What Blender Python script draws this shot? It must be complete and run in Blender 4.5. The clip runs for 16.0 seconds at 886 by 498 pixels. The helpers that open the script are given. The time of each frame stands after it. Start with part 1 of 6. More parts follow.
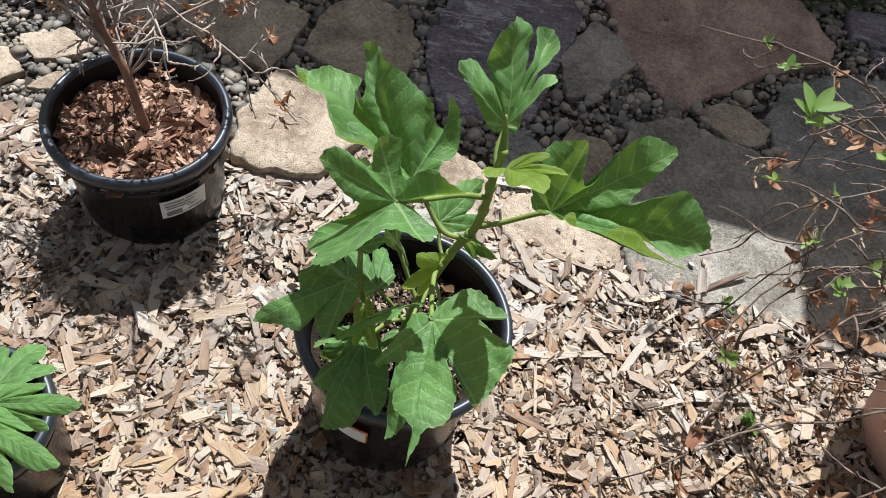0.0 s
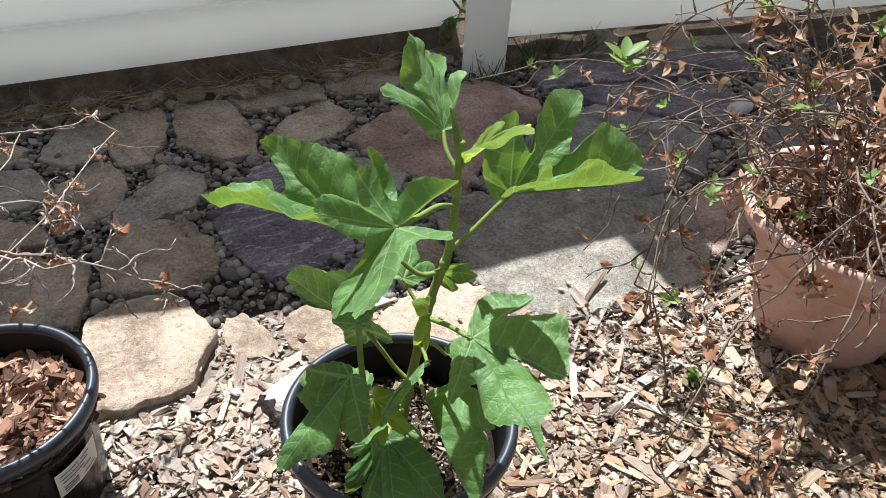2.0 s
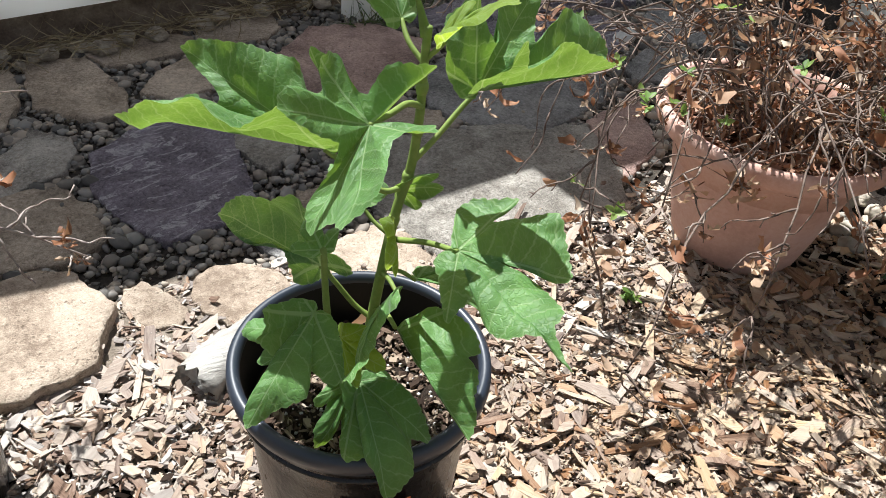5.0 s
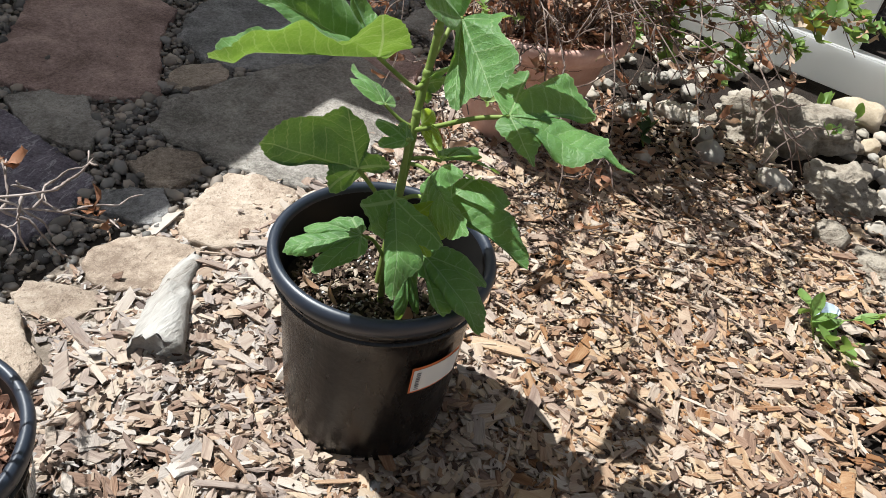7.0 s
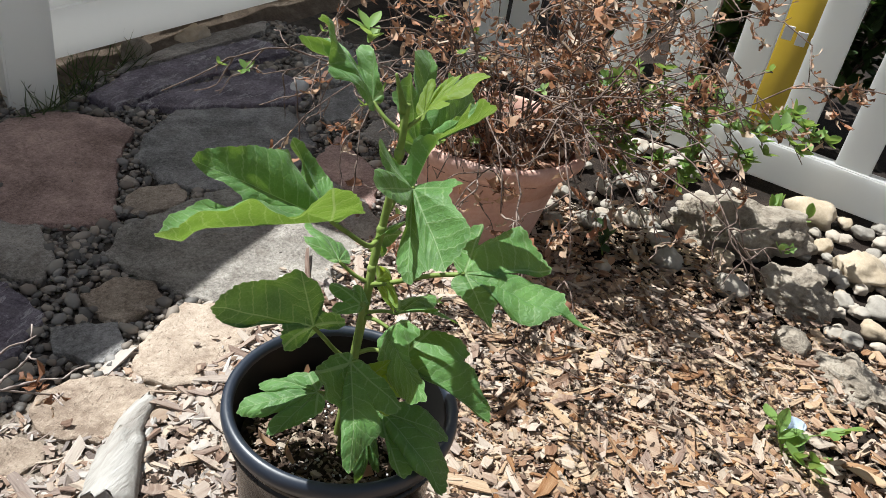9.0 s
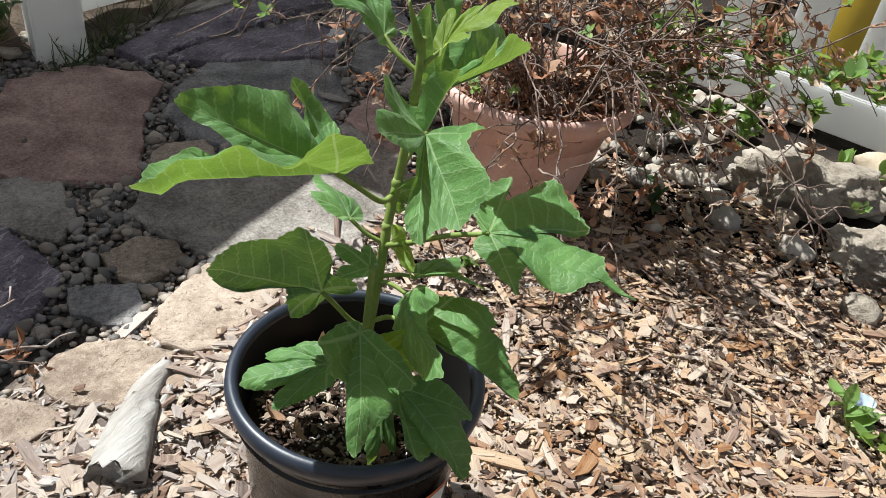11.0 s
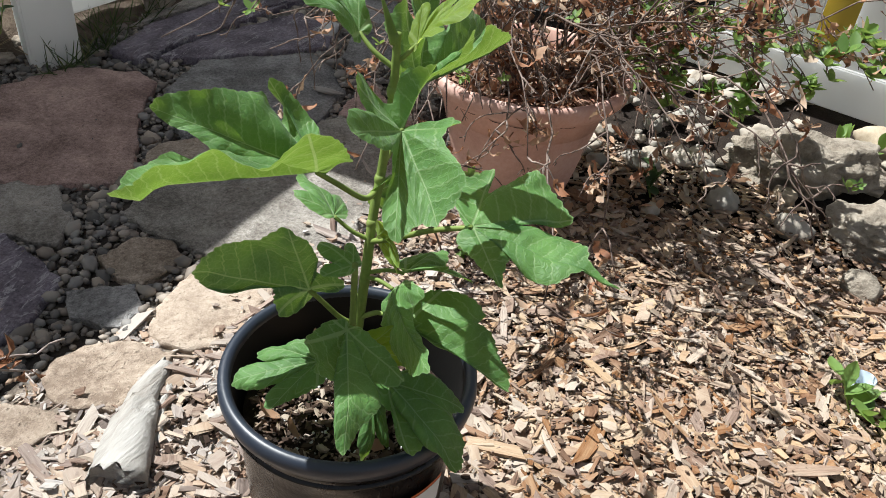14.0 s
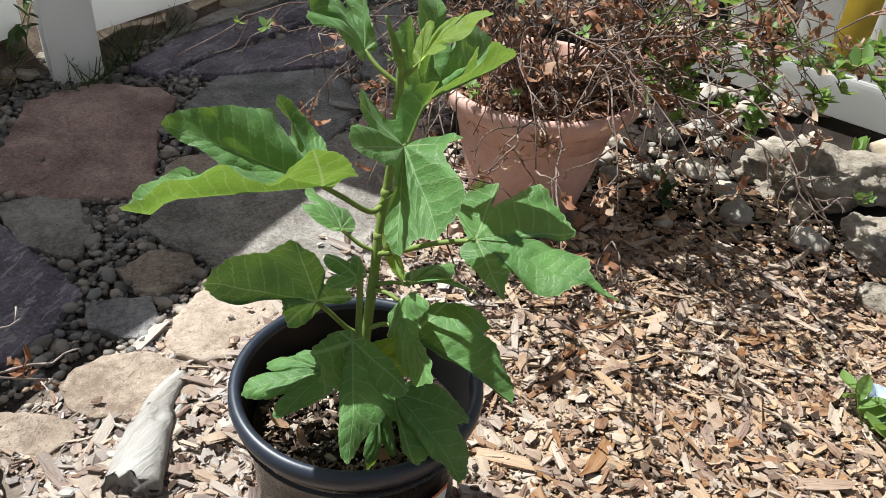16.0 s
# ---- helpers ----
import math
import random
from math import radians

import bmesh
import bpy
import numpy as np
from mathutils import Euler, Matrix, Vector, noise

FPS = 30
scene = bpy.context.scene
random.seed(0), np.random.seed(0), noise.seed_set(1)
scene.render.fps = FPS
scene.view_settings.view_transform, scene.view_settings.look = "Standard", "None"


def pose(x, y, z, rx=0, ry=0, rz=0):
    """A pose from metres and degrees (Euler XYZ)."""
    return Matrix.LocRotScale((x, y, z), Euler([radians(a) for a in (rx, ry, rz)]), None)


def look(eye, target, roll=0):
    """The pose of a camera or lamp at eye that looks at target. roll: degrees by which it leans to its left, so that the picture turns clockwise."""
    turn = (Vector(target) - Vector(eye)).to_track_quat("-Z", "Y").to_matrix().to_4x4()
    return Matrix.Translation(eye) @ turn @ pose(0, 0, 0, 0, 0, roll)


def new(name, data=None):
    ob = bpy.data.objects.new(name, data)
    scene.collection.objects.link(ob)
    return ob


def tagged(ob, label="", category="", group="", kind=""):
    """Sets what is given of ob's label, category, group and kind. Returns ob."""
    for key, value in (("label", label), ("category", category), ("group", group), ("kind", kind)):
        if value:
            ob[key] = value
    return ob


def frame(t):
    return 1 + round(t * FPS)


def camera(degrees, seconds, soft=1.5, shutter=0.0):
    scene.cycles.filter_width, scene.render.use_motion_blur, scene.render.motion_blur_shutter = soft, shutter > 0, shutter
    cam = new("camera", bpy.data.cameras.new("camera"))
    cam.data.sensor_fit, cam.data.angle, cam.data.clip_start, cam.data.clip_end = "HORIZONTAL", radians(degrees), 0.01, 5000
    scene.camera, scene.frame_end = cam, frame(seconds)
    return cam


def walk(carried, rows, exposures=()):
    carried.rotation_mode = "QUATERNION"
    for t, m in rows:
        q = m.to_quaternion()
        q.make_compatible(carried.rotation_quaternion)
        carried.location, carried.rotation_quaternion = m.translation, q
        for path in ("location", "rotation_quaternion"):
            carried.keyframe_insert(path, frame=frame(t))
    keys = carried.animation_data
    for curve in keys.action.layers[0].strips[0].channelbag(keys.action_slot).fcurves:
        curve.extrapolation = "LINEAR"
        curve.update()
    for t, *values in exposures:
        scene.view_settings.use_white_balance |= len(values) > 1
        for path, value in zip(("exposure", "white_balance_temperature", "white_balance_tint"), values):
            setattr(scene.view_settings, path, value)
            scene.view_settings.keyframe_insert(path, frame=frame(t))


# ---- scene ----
cam = camera(57.7, 16.0, 0.7)
PATH = [
    (0, (0.211, 0.094, 1.256), (0.295, 1.2, -0.409), 15.9),
    (0.5, (0.24, 0.027, 1.293), (0.396, 1.179, -0.335), 9.3),
    (1, (0.108, -0.034, 1.234), (0.42, 1.147, -0.349), 5.0),
    (1.5, (0.0, -0.031, 1.16), (0.557, 1.276, -0.247), 5.1),
    (2, (-0.039, -0.006, 1.084), (0.678, 1.4, -0.144), 3.5),
    (2.5, (-0.051, -0.03, 1.047), (0.674, 1.375, -0.177), 3.2),
    (3, (-0.045, -0.048, 1.042), (0.678, 1.362, -0.177), 2.9),
    (3.5, (-0.045, -0.052, 1.011), (0.706, 1.342, -0.211), 3.5),
    (3.7, (-0.046, -0.05, 1.002), (0.72, 1.337, -0.218), 3.9),
    (5.8, (-0.167, 0.186, 0.966), (1.031, 1.118, -0.336), 8.0),
    (6, (-0.187, 0.21, 0.964), (1.068, 1.054, -0.345), 8.8),
    (6.5, (-0.322, 0.256, 0.959), (1.064, 0.877, -0.342), 10.4),
    (7, (-0.517, 0.28, 0.954), (0.976, 0.772, -0.282), 11.2),
    (7.5, (-0.584, 0.295, 0.999), (0.981, 0.736, -0.166), 11.2),
    (8, (-0.551, 0.306, 1.033), (1.062, 0.736, -0.068), 11.1),
    (8.2, (-0.534, 0.309, 1.035), (1.094, 0.741, -0.042), 11.3),
    (10.3, (-0.372, 0.295, 0.979), (1.183, 0.853, -0.147), 8.4),
    (10.5, (-0.37, 0.298, 0.975), (1.175, 0.86, -0.164), 8.4),
    (11, (-0.364, 0.303, 0.964), (1.158, 0.87, -0.203), 8.5),
    (11.5, (-0.359, 0.31, 0.961), (1.149, 0.872, -0.226), 8.5),
    (12, (-0.351, 0.31, 0.959), (1.15, 0.864, -0.241), 8.4),
    (12.5, (-0.344, 0.307, 0.957), (1.156, 0.852, -0.248), 8.1),
    (13, (-0.346, 0.298, 0.965), (1.155, 0.851, -0.235), 7.5),
    (13.5, (-0.351, 0.29, 0.972), (1.145, 0.856, -0.228), 6.7),
    (14, (-0.35, 0.284, 0.973), (1.146, 0.859, -0.223), 6.2),
    (14.5, (-0.35, 0.274, 0.975), (1.147, 0.862, -0.215), 5.6),
    (15, (-0.353, 0.27, 0.977), (1.143, 0.869, -0.207), 5.4),
    (15.5, (-0.357, 0.265, 0.982), (1.139, 0.881, -0.194), 5.2),
    (16, (-0.354, 0.265, 0.983), (1.136, 0.896, -0.192), 5.1),
]
walk(cam, [(t, look(eye, target, roll)) for t, eye, target, roll in PATH], [(0.0, 0.10), (1.0, 0.15), (2.2, 0.45), (3.7, 0.47), (6.0, 0.43), (7.0, 0.20), (8.2, 0.18), (16.0, 0.19)])

# ---- world and sun ----
SUN_DIR = Vector((0.02, 0.577, 1.0)).normalized()   # from the ground towards the sun
world = bpy.data.worlds.new("sky")
scene.world = world
world.use_nodes = True
wn = world.node_tree.nodes
sky = wn.new("ShaderNodeTexSky")
sky.sky_type, sky.sun_disc = "NISHITA", False
sky.sun_elevation, sky.sun_rotation = math.asin(SUN_DIR.z), math.atan2(SUN_DIR.x, SUN_DIR.y)
soften = wn.new("ShaderNodeHueSaturation")       # thin summer haze: a paler blue
soften.inputs["Saturation"].default_value = 0.45
world.node_tree.links.new(sky.outputs["Color"], soften.inputs["Color"])
world.node_tree.links.new(soften.outputs["Color"], wn["Background"].inputs["Color"])
wn["Background"].inputs["Strength"].default_value = 0.075
sun = new("sun", bpy.data.lights.new("sun", "SUN"))
sun.data.energy, sun.data.angle, sun.data.color = 6.9, radians(0.55), (0.955, 0.985, 0.985)
sun.matrix_world = look(SUN_DIR * 6.0, (0, 0, 0))


# ---- materials ----
def ramp(nt, fac, stops):
    n = nt.nodes.new("ShaderNodeValToRGB")
    e = n.color_ramp.elements
    while len(e) < len(stops):
        e.new(0.5)
    for el, (p, c) in zip(e, stops):
        el.position, el.color = p, (*c, 1)
    nt.links.new(fac, n.inputs[0])
    return n.outputs[0]


def start_material(name, rough=0.8, spec=0.3):
    m = bpy.data.materials.new(name)
    m.use_nodes = True
    nt = m.node_tree
    b = nt.nodes["Principled BSDF"]
    b.inputs["Roughness"].default_value = rough
    b.inputs["Specular IOR Level"].default_value = spec
    return m, nt, b


def noise_tex(nt, scale, detail=4.0, rough=0.6, coord="Object", stretch=(1, 1, 1), distortion=0.0):
    tc = nt.nodes.new("ShaderNodeTexCoord")
    mp = nt.nodes.new("ShaderNodeMapping")
    mp.inputs["Scale"].default_value = stretch
    n = nt.nodes.new("ShaderNodeTexNoise")
    n.inputs["Scale"].default_value, n.inputs["Detail"].default_value = scale, detail
    n.inputs["Roughness"].default_value, n.inputs["Distortion"].default_value = rough, distortion
    nt.links.new(tc.outputs[coord], mp.inputs["Vector"])
    nt.links.new(mp.outputs[0], n.inputs["Vector"])
    return n.outputs["Fac"]


def mix_col(nt, fac, a, b, mode="MIX"):
    n = nt.nodes.new("ShaderNodeMix")
    n.data_type, n.blend_type = "RGBA", mode
    for sock, v in ((n.inputs[0], fac), (n.inputs[6], a), (n.inputs[7], b)):
        if isinstance(v, (int, float)):
            sock.default_value = v
        elif isinstance(v, tuple):
            sock.default_value = (*v, 1)
        else:
            nt.links.new(v, sock)
    return n.outputs[2]


def calc(nt, op, a, b=0.0, c=0.0):
    n = nt.nodes.new("ShaderNodeMath")
    n.operation = op
    for sock, v in zip(n.inputs, (a, b, c)):
        if isinstance(v, (int, float)):
            sock.default_value = v
        else:
            nt.links.new(v, sock)
    return n.outputs[0]


def bump(nt, b, height, strength=0.4, distance=0.003):
    n = nt.nodes.new("ShaderNodeBump")
    n.inputs["Strength"].default_value, n.inputs["Distance"].default_value = strength, distance
    nt.links.new(height, n.inputs["Height"])
    nt.links.new(n.outputs[0], b.inputs["Normal"])


def random_of(nt, island):
    if island:
        return nt.nodes.new("ShaderNodeNewGeometry").outputs["Random Per Island"]
    return nt.nodes.new("ShaderNodeObjectInfo").outputs["Random"]


def rough_material(name, stops, scale=8.0, grain=60.0, rough=0.85, relief=0.5, dist=0.003, island=None, spread=0.5,
                   stretch=(1, 1, 1), coord="Object", spec=0.3, grey=False):
    """A weathered surface: a colour ramp over coarse noise and fine grain, shifted piece by piece where island is given."""
    m, nt, b = start_material(name, rough, spec)
    big = noise_tex(nt, scale, 4, 0.65, coord, stretch)
    fine = noise_tex(nt, grain, 5, 0.7, coord, stretch)
    v = calc(nt, "ADD", calc(nt, "MULTIPLY", big, 0.65), calc(nt, "MULTIPLY", fine, 0.35))
    v = calc(nt, "MULTIPLY_ADD", calc(nt, "SUBTRACT", v, 0.5), 1.7, 0.5)
    if island is not None:
        r = random_of(nt, island)
        v = calc(nt, "ADD", calc(nt, "MULTIPLY", v, 1 - spread), calc(nt, "MULTIPLY", r, spread))
    col = ramp(nt, v, stops)
    if grey:                                # some pieces have weathered to grey
        hsv = nt.nodes.new("ShaderNodeHueSaturation")
        # the mulch was topped up in front with fresher, browner chips
        tc = nt.nodes.new("ShaderNodeNewGeometry")
        sep = nt.nodes.new("ShaderNodeSeparateXYZ")
        nt.links.new(tc.outputs["Position"], sep.inputs[0])
        rng_ = nt.nodes.new("ShaderNodeMapRange")
        for k, x in enumerate((0.85, 0.30, 0.34, 0.80)):
            rng_.inputs[k + 1].default_value = x
        nt.links.new(calc(nt, "SUBTRACT", sep.outputs[1], calc(nt, "MULTIPLY", sep.outputs[0], 0.15)), rng_.inputs[0])
        fresh = calc(nt, "ADD", rng_.outputs[0], calc(nt, "MULTIPLY_ADD", calc(nt, "FRACT", calc(nt, "MULTIPLY", r, 37.0)), 0.75, 0.08))
        nt.links.new(fresh, hsv.inputs["Saturation"])
        nt.links.new(col, hsv.inputs["Color"])
        col = hsv.outputs[0]
    nt.links.new(col, b.inputs["Base Color"])
    bump(nt, b, calc(nt, "ADD", calc(nt, "MULTIPLY", big, 0.5), fine), relief, dist)
    return m


WOOD = [(0.0, (0.035, 0.020, 0.014)), (0.15, (0.105, 0.062, 0.044)), (0.30, (0.255, 0.168, 0.124)), (0.46, (0.39, 0.290, 0.222)), (0.64, (0.50, 0.405, 0.318)),
        (0.82, (0.54, 0.462, 0.388)), (1.0, (0.60, 0.56, 0.515))]
mat_chip = rough_material("mulch_chip", WOOD, 60, 320, 0.85, 1.0, 0.003, True, 0.46, (0.10, 1, 1), "UV", grey=True)
mat_chip_one = rough_material("mulch_chip_piece", WOOD, 50, 300, 0.85, 1.0, 0.003, False, 0.42, (0.10, 1, 1), grey=True)
LITTER = [(0.0, (0.014, 0.009, 0.007)), (0.30, (0.070, 0.043, 0.030)), (0.55, (0.18, 0.120, 0.086)), (0.8, (0.34, 0.262, 0.195)), (1.0, (0.54, 0.48, 0.41))]
mat_litter = rough_material("mulch_litter", LITTER, 60, 500, 0.9, 0.8, 0.0015, True, 0.75, (0.15, 1, 1), "UV")
BARK = [(0.0, (0.018, 0.010, 0.008)), (0.28, (0.095, 0.046, 0.030)), (0.52, (0.28, 0.145, 0.095)), (0.75, (0.45, 0.285, 0.205)), (1.0, (0.58, 0.45, 0.36))]
mat_bark = rough_material("bark_mulch", BARK, 60, 420, 0.85, 0.8, 0.0015, True, 0.72, (0.15, 1, 1), "UV")
mat_bark_one = rough_material("bark_mulch_piece", BARK, 60, 420, 0.85, 0.8, 0.0015, False, 0.7, (0.15, 1, 1))
mat_soil = rough_material("potting_soil", [(0.2, (0.012, 0.008, 0.006)), (0.6, (0.04, 0.026, 0.018)), (0.9, (0.10, 0.07, 0.05))], 40, 220, 0.95, 1.0, 0.006)
mat_earth = rough_material("earth", [(0.2, (0.010, 0.007, 0.005)), (0.55, (0.028, 0.019, 0.014)), (0.9, (0.075, 0.055, 0.040))], 14, 150, 0.95, 0.9, 0.006)
mat_path_bed = rough_material("path_bed", [(0.2, (0.03, 0.025, 0.02)), (0.6, (0.085, 0.070, 0.056)), (0.9, (0.19, 0.155, 0.125))], 20, 160, 0.95, 0.9, 0.005)
mat_dirt = rough_material("pale_dirt", [(0.2, (0.16, 0.125, 0.095)), (0.55, (0.30, 0.245, 0.195)), (0.9, (0.42, 0.36, 0.30))], 30, 200, 0.95, 1.0, 0.006)
mat_pebble = rough_material("river_pebble", [(0.0, (0.06, 0.055, 0.05)), (0.30, (0.165, 0.152, 0.138)), (0.50, (0.25, 0.205, 0.165)), (0.62, (0.25, 0.238, 0.222)), (0.82, (0.36, 0.30, 0.24)), (1.0, (0.46, 0.42, 0.37))],
                            30, 220, 0.62, 0.25, 0.001, True, 0.80)
mat_cobble = rough_material("cobble_stone", [(0.0, (0.18, 0.16, 0.135)), (0.4, (0.36, 0.33, 0.285)), (0.7, (0.47, 0.40, 0.32)), (1.0, (0.60, 0.56, 0.50))],
                            22, 140, 0.85, 0.5, 0.003, False, 0.5)


def flag_material(name, dark, mid, light, streak=None, grain=120):
    m, nt, b = start_material(name, 0.85, 0.25)
    big = noise_tex(nt, 7, 5, 0.65, distortion=0.6)
    fine = noise_tex(nt, grain, 6, 0.8)
    speck = noise_tex(nt, 380, 3, 0.6)
    v = calc(nt, "ADD", calc(nt, "ADD", calc(nt, "MULTIPLY", big, 0.42), calc(nt, "MULTIPLY", fine, 0.43)), calc(nt, "MULTIPLY", speck, 0.15))
    v = calc(nt, "MULTIPLY_ADD", calc(nt, "SUBTRACT", v, 0.5), 4.0, 0.5)
    col = ramp(nt, v, [(0.12, tuple(0.70 * c for c in dark)), (0.5, mid), (0.88, tuple(1.18 * c for c in light))])
    dirt = ramp(nt, noise_tex(nt, 16, 7, 0.75, distortion=0.8), [(0.52, (0, 0, 0)), (0.66, (1, 1, 1))])
    col = mix_col(nt, calc(nt, "MULTIPLY", dirt, 0.45), col, tuple(0.62 * c + d for c, d in zip(dark, (0.035, 0.026, 0.018))))
    pits = ramp(nt, noise_tex(nt, 150, 2, 0.5), [(0.31, (1, 1, 1)), (0.37, (0, 0, 0))])
    col = mix_col(nt, calc(nt, "MULTIPLY", pits, 0.5), col, tuple(0.45 * c for c in dark))
    chips_ = ramp(nt, noise_tex(nt, 130, 3, 0.7), [(0.62, (0, 0, 0)), (0.68, (1, 1, 1))])
    col = mix_col(nt, calc(nt, "MULTIPLY", chips_, 0.22), col, tuple(min(1.0, 1.55 * c) for c in light))
    if streak:
        band = noise_tex(nt, 9, 6, 0.75, stretch=(1, 3.2, 1), distortion=1.4)
        mask = ramp(nt, band, [(0.555, (0, 0, 0)), (0.60, (1, 1, 1)), (0.64, (0, 0, 0))])
        col = mix_col(nt, mask, col, streak)
    r = random_of(nt, False)
    hsv = nt.nodes.new("ShaderNodeHueSaturation")
    nt.links.new(col, hsv.inputs["Color"])
    nt.links.new(calc(nt, "MULTIPLY_ADD", r, 0.3, 1.42), hsv.inputs["Value"])
    nt.links.new(hsv.outputs[0], b.inputs["Base Color"])
    hgt = calc(nt, "ADD", calc(nt, "ADD", big, calc(nt, "MULTIPLY", fine, 0.9)), calc(nt, "MULTIPLY", speck, 0.5))
    bump(nt, b, calc(nt, "SUBTRACT", hgt, calc(nt, "MULTIPLY", pits, 0.3)), 0.9, 0.007)
    return m


mat_flag = {
    "tan": flag_material("sandstone_tan", (0.185, 0.143, 0.108), (0.275, 0.220, 0.172), (0.36, 0.298, 0.240)),
    "pale": flag_material("sandstone_pale", (0.225, 0.168, 0.126), (0.280, 0.221, 0.171), (0.318, 0.262, 0.211), None, 60),
    "grey": flag_material("sandstone_grey", (0.165, 0.145, 0.124), (0.245, 0.22, 0.193), (0.325, 0.298, 0.268)),
    "dark": flag_material("slate_dark", (0.108, 0.103, 0.101), (0.172, 0.165, 0.160), (0.25, 0.24, 0.232)),
    "red": flag_material("sandstone_red", (0.20, 0.13, 0.112), (0.285, 0.195, 0.168), (0.37, 0.265, 0.228)),
    "slab": flag_material("sandstone_slab", (0.130, 0.116, 0.100), (0.205, 0.187, 0.164), (0.29, 0.266, 0.236)),
    "purple": flag_material("slate_purple", (0.085, 0.07, 0.085), (0.135, 0.115, 0.135), (0.20, 0.18, 0.20), (0.34, 0.32, 0.33)),
}


def plastic(name, col, rough=0.45, grime=0.12, spec=0.5, thin=0.0, dents=0.12):
    m, nt, b = start_material(name, rough, spec)
    big = noise_tex(nt, 9, 5, 0.7, stretch=(1, 1, 0.35))
    fine = noise_tex(nt, 90, 3, 0.6)
    dirt = tuple(c * (1 - grime) + d * grime for c, d in zip(col, (0.42, 0.36, 0.29)))
    nt.links.new(ramp(nt, big, [(0.35, col), (0.75, dirt)]), b.inputs["Base Color"])
    nt.links.new(calc(nt, "MULTIPLY_ADD", big, 0.35, rough - 0.12), b.inputs["Roughness"])
    bump(nt, b, calc(nt, "ADD", big, calc(nt, "MULTIPLY", fine, 0.2)), dents, 0.003 + 0.012 * dents)
    if thin > 0:                       # thin plastic that lets the sun glow through
        tr = nt.nodes.new("ShaderNodeBsdfTranslucent")
        tr.inputs["Color"].default_value = (0.9, 0.9, 0.88, 1)
        mx = nt.nodes.new("ShaderNodeMixShader")
        mx.inputs[0].default_value = thin
        nt.links.new(b.outputs[0], mx.inputs[1])
        nt.links.new(tr.outputs[0], mx.inputs[2])
        nt.links.new(mx.outputs[0], nt.nodes["Material Output"].inputs[0])
    return m


mat_pot = plastic("black_nursery_plastic", (0.007, 0.006, 0.006), 0.22, 0.020, 0.42, 0.0, 0.45)
mat_inner = plastic("dull_black_plastic", (0.006, 0.006, 0.006), 0.5, 0.01, 0.25)
# black rim with the sky's blue reflection put into its base colour
mat_rim = plastic("sky_tinted_rim_plastic", (0.016, 0.024, 0.040), 0.36, 0.02, 0.7)
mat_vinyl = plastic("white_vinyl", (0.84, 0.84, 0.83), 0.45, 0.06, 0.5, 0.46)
# lit copy of the same vinyl: sunlight put in as paler, more see-through plastic
mat_picket = plastic("white_vinyl_lit_copy", (0.88, 0.88, 0.87), 0.45, 0.03, 0.5, 0.62)
mat_hose = plastic("black_hose", (0.02, 0.02, 0.02), 0.5, 0.15)
mat_yellow = plastic("yellow_bag_plastic", (0.62, 0.42, 0.03), 0.4, 0.1)
mat_white_label = plastic("white_paper_label", (0.78, 0.78, 0.76), 0.5, 0.05)
mat_orange = plastic("orange_print", (0.75, 0.20, 0.06), 0.5, 0.03)
mat_ink = plastic("dark_print", (0.20, 0.20, 0.21), 0.6, 0.05)
mat_perlite = rough_material("perlite_grain", [(0.2, (0.55, 0.54, 0.52)), (0.8, (0.78, 0.77, 0.75))], 60, 300, 0.9, 0.4, 0.0005)
mat_cup = plastic("pale_blue_plastic", (0.50, 0.58, 0.66), 0.3, 0.05)
mat_terracotta = rough_material("terracotta", [(0.15, (0.49, 0.285, 0.222)), (0.5, (0.635, 0.39, 0.317)), (0.85, (0.71, 0.51, 0.44))], 9, 120, 0.8, 0.35, 0.002, spec=0.25)
mat_drift = rough_material("weathered_log", [(0.22, (0.10, 0.085, 0.07)), (0.36, (0.34, 0.31, 0.275)), (0.55, (0.45, 0.425, 0.39)), (0.85, (0.58, 0.56, 0.525))], 26, 150, 0.85, 1.0, 0.006, stretch=(0.12, 1, 1))
mat_twig = rough_material("dry_twig", [(0.2, (0.055, 0.037, 0.030)), (0.5, (0.165, 0.118, 0.095)), (0.85, (0.42, 0.345, 0.295))], 25, 180, 0.8, 0.4, 0.001)
mat_pale_twig = rough_material("pale_dry_twig", [(0.15, (0.13, 0.095, 0.08)), (0.5, (0.33, 0.265, 0.23)), (0.85, (0.56, 0.49, 0.45))], 25, 180, 0.8, 0.4, 0.001)
mat_redstem = rough_material("red_brown_stem", [(0.15, (0.12, 0.06, 0.045)), (0.5, (0.25, 0.13, 0.09)), (0.85, (0.36, 0.22, 0.16))], 20, 150, 0.7, 0.4, 0.001)
mat_figstem = rough_material("fig_stem", [(0.15, (0.12, 0.17, 0.04)), (0.5, (0.19, 0.26, 0.06)), (0.85, (0.27, 0.33, 0.10))], 25, 150, 0.6, 0.3, 0.001)
mat_grass = rough_material("grass_blade", [(0.2, (0.03, 0.055, 0.012)), (0.6, (0.07, 0.11, 0.03)), (0.9, (0.22, 0.20, 0.08))], 10, 60, 0.6, 0.2, 0.001, True, 0.6)
mat_straw = rough_material("dry_straw", [(0.2, (0.18, 0.13, 0.07)), (0.6, (0.34, 0.27, 0.16)), (0.9, (0.48, 0.41, 0.28))], 10, 60, 0.8, 0.2, 0.001, True, 0.6)


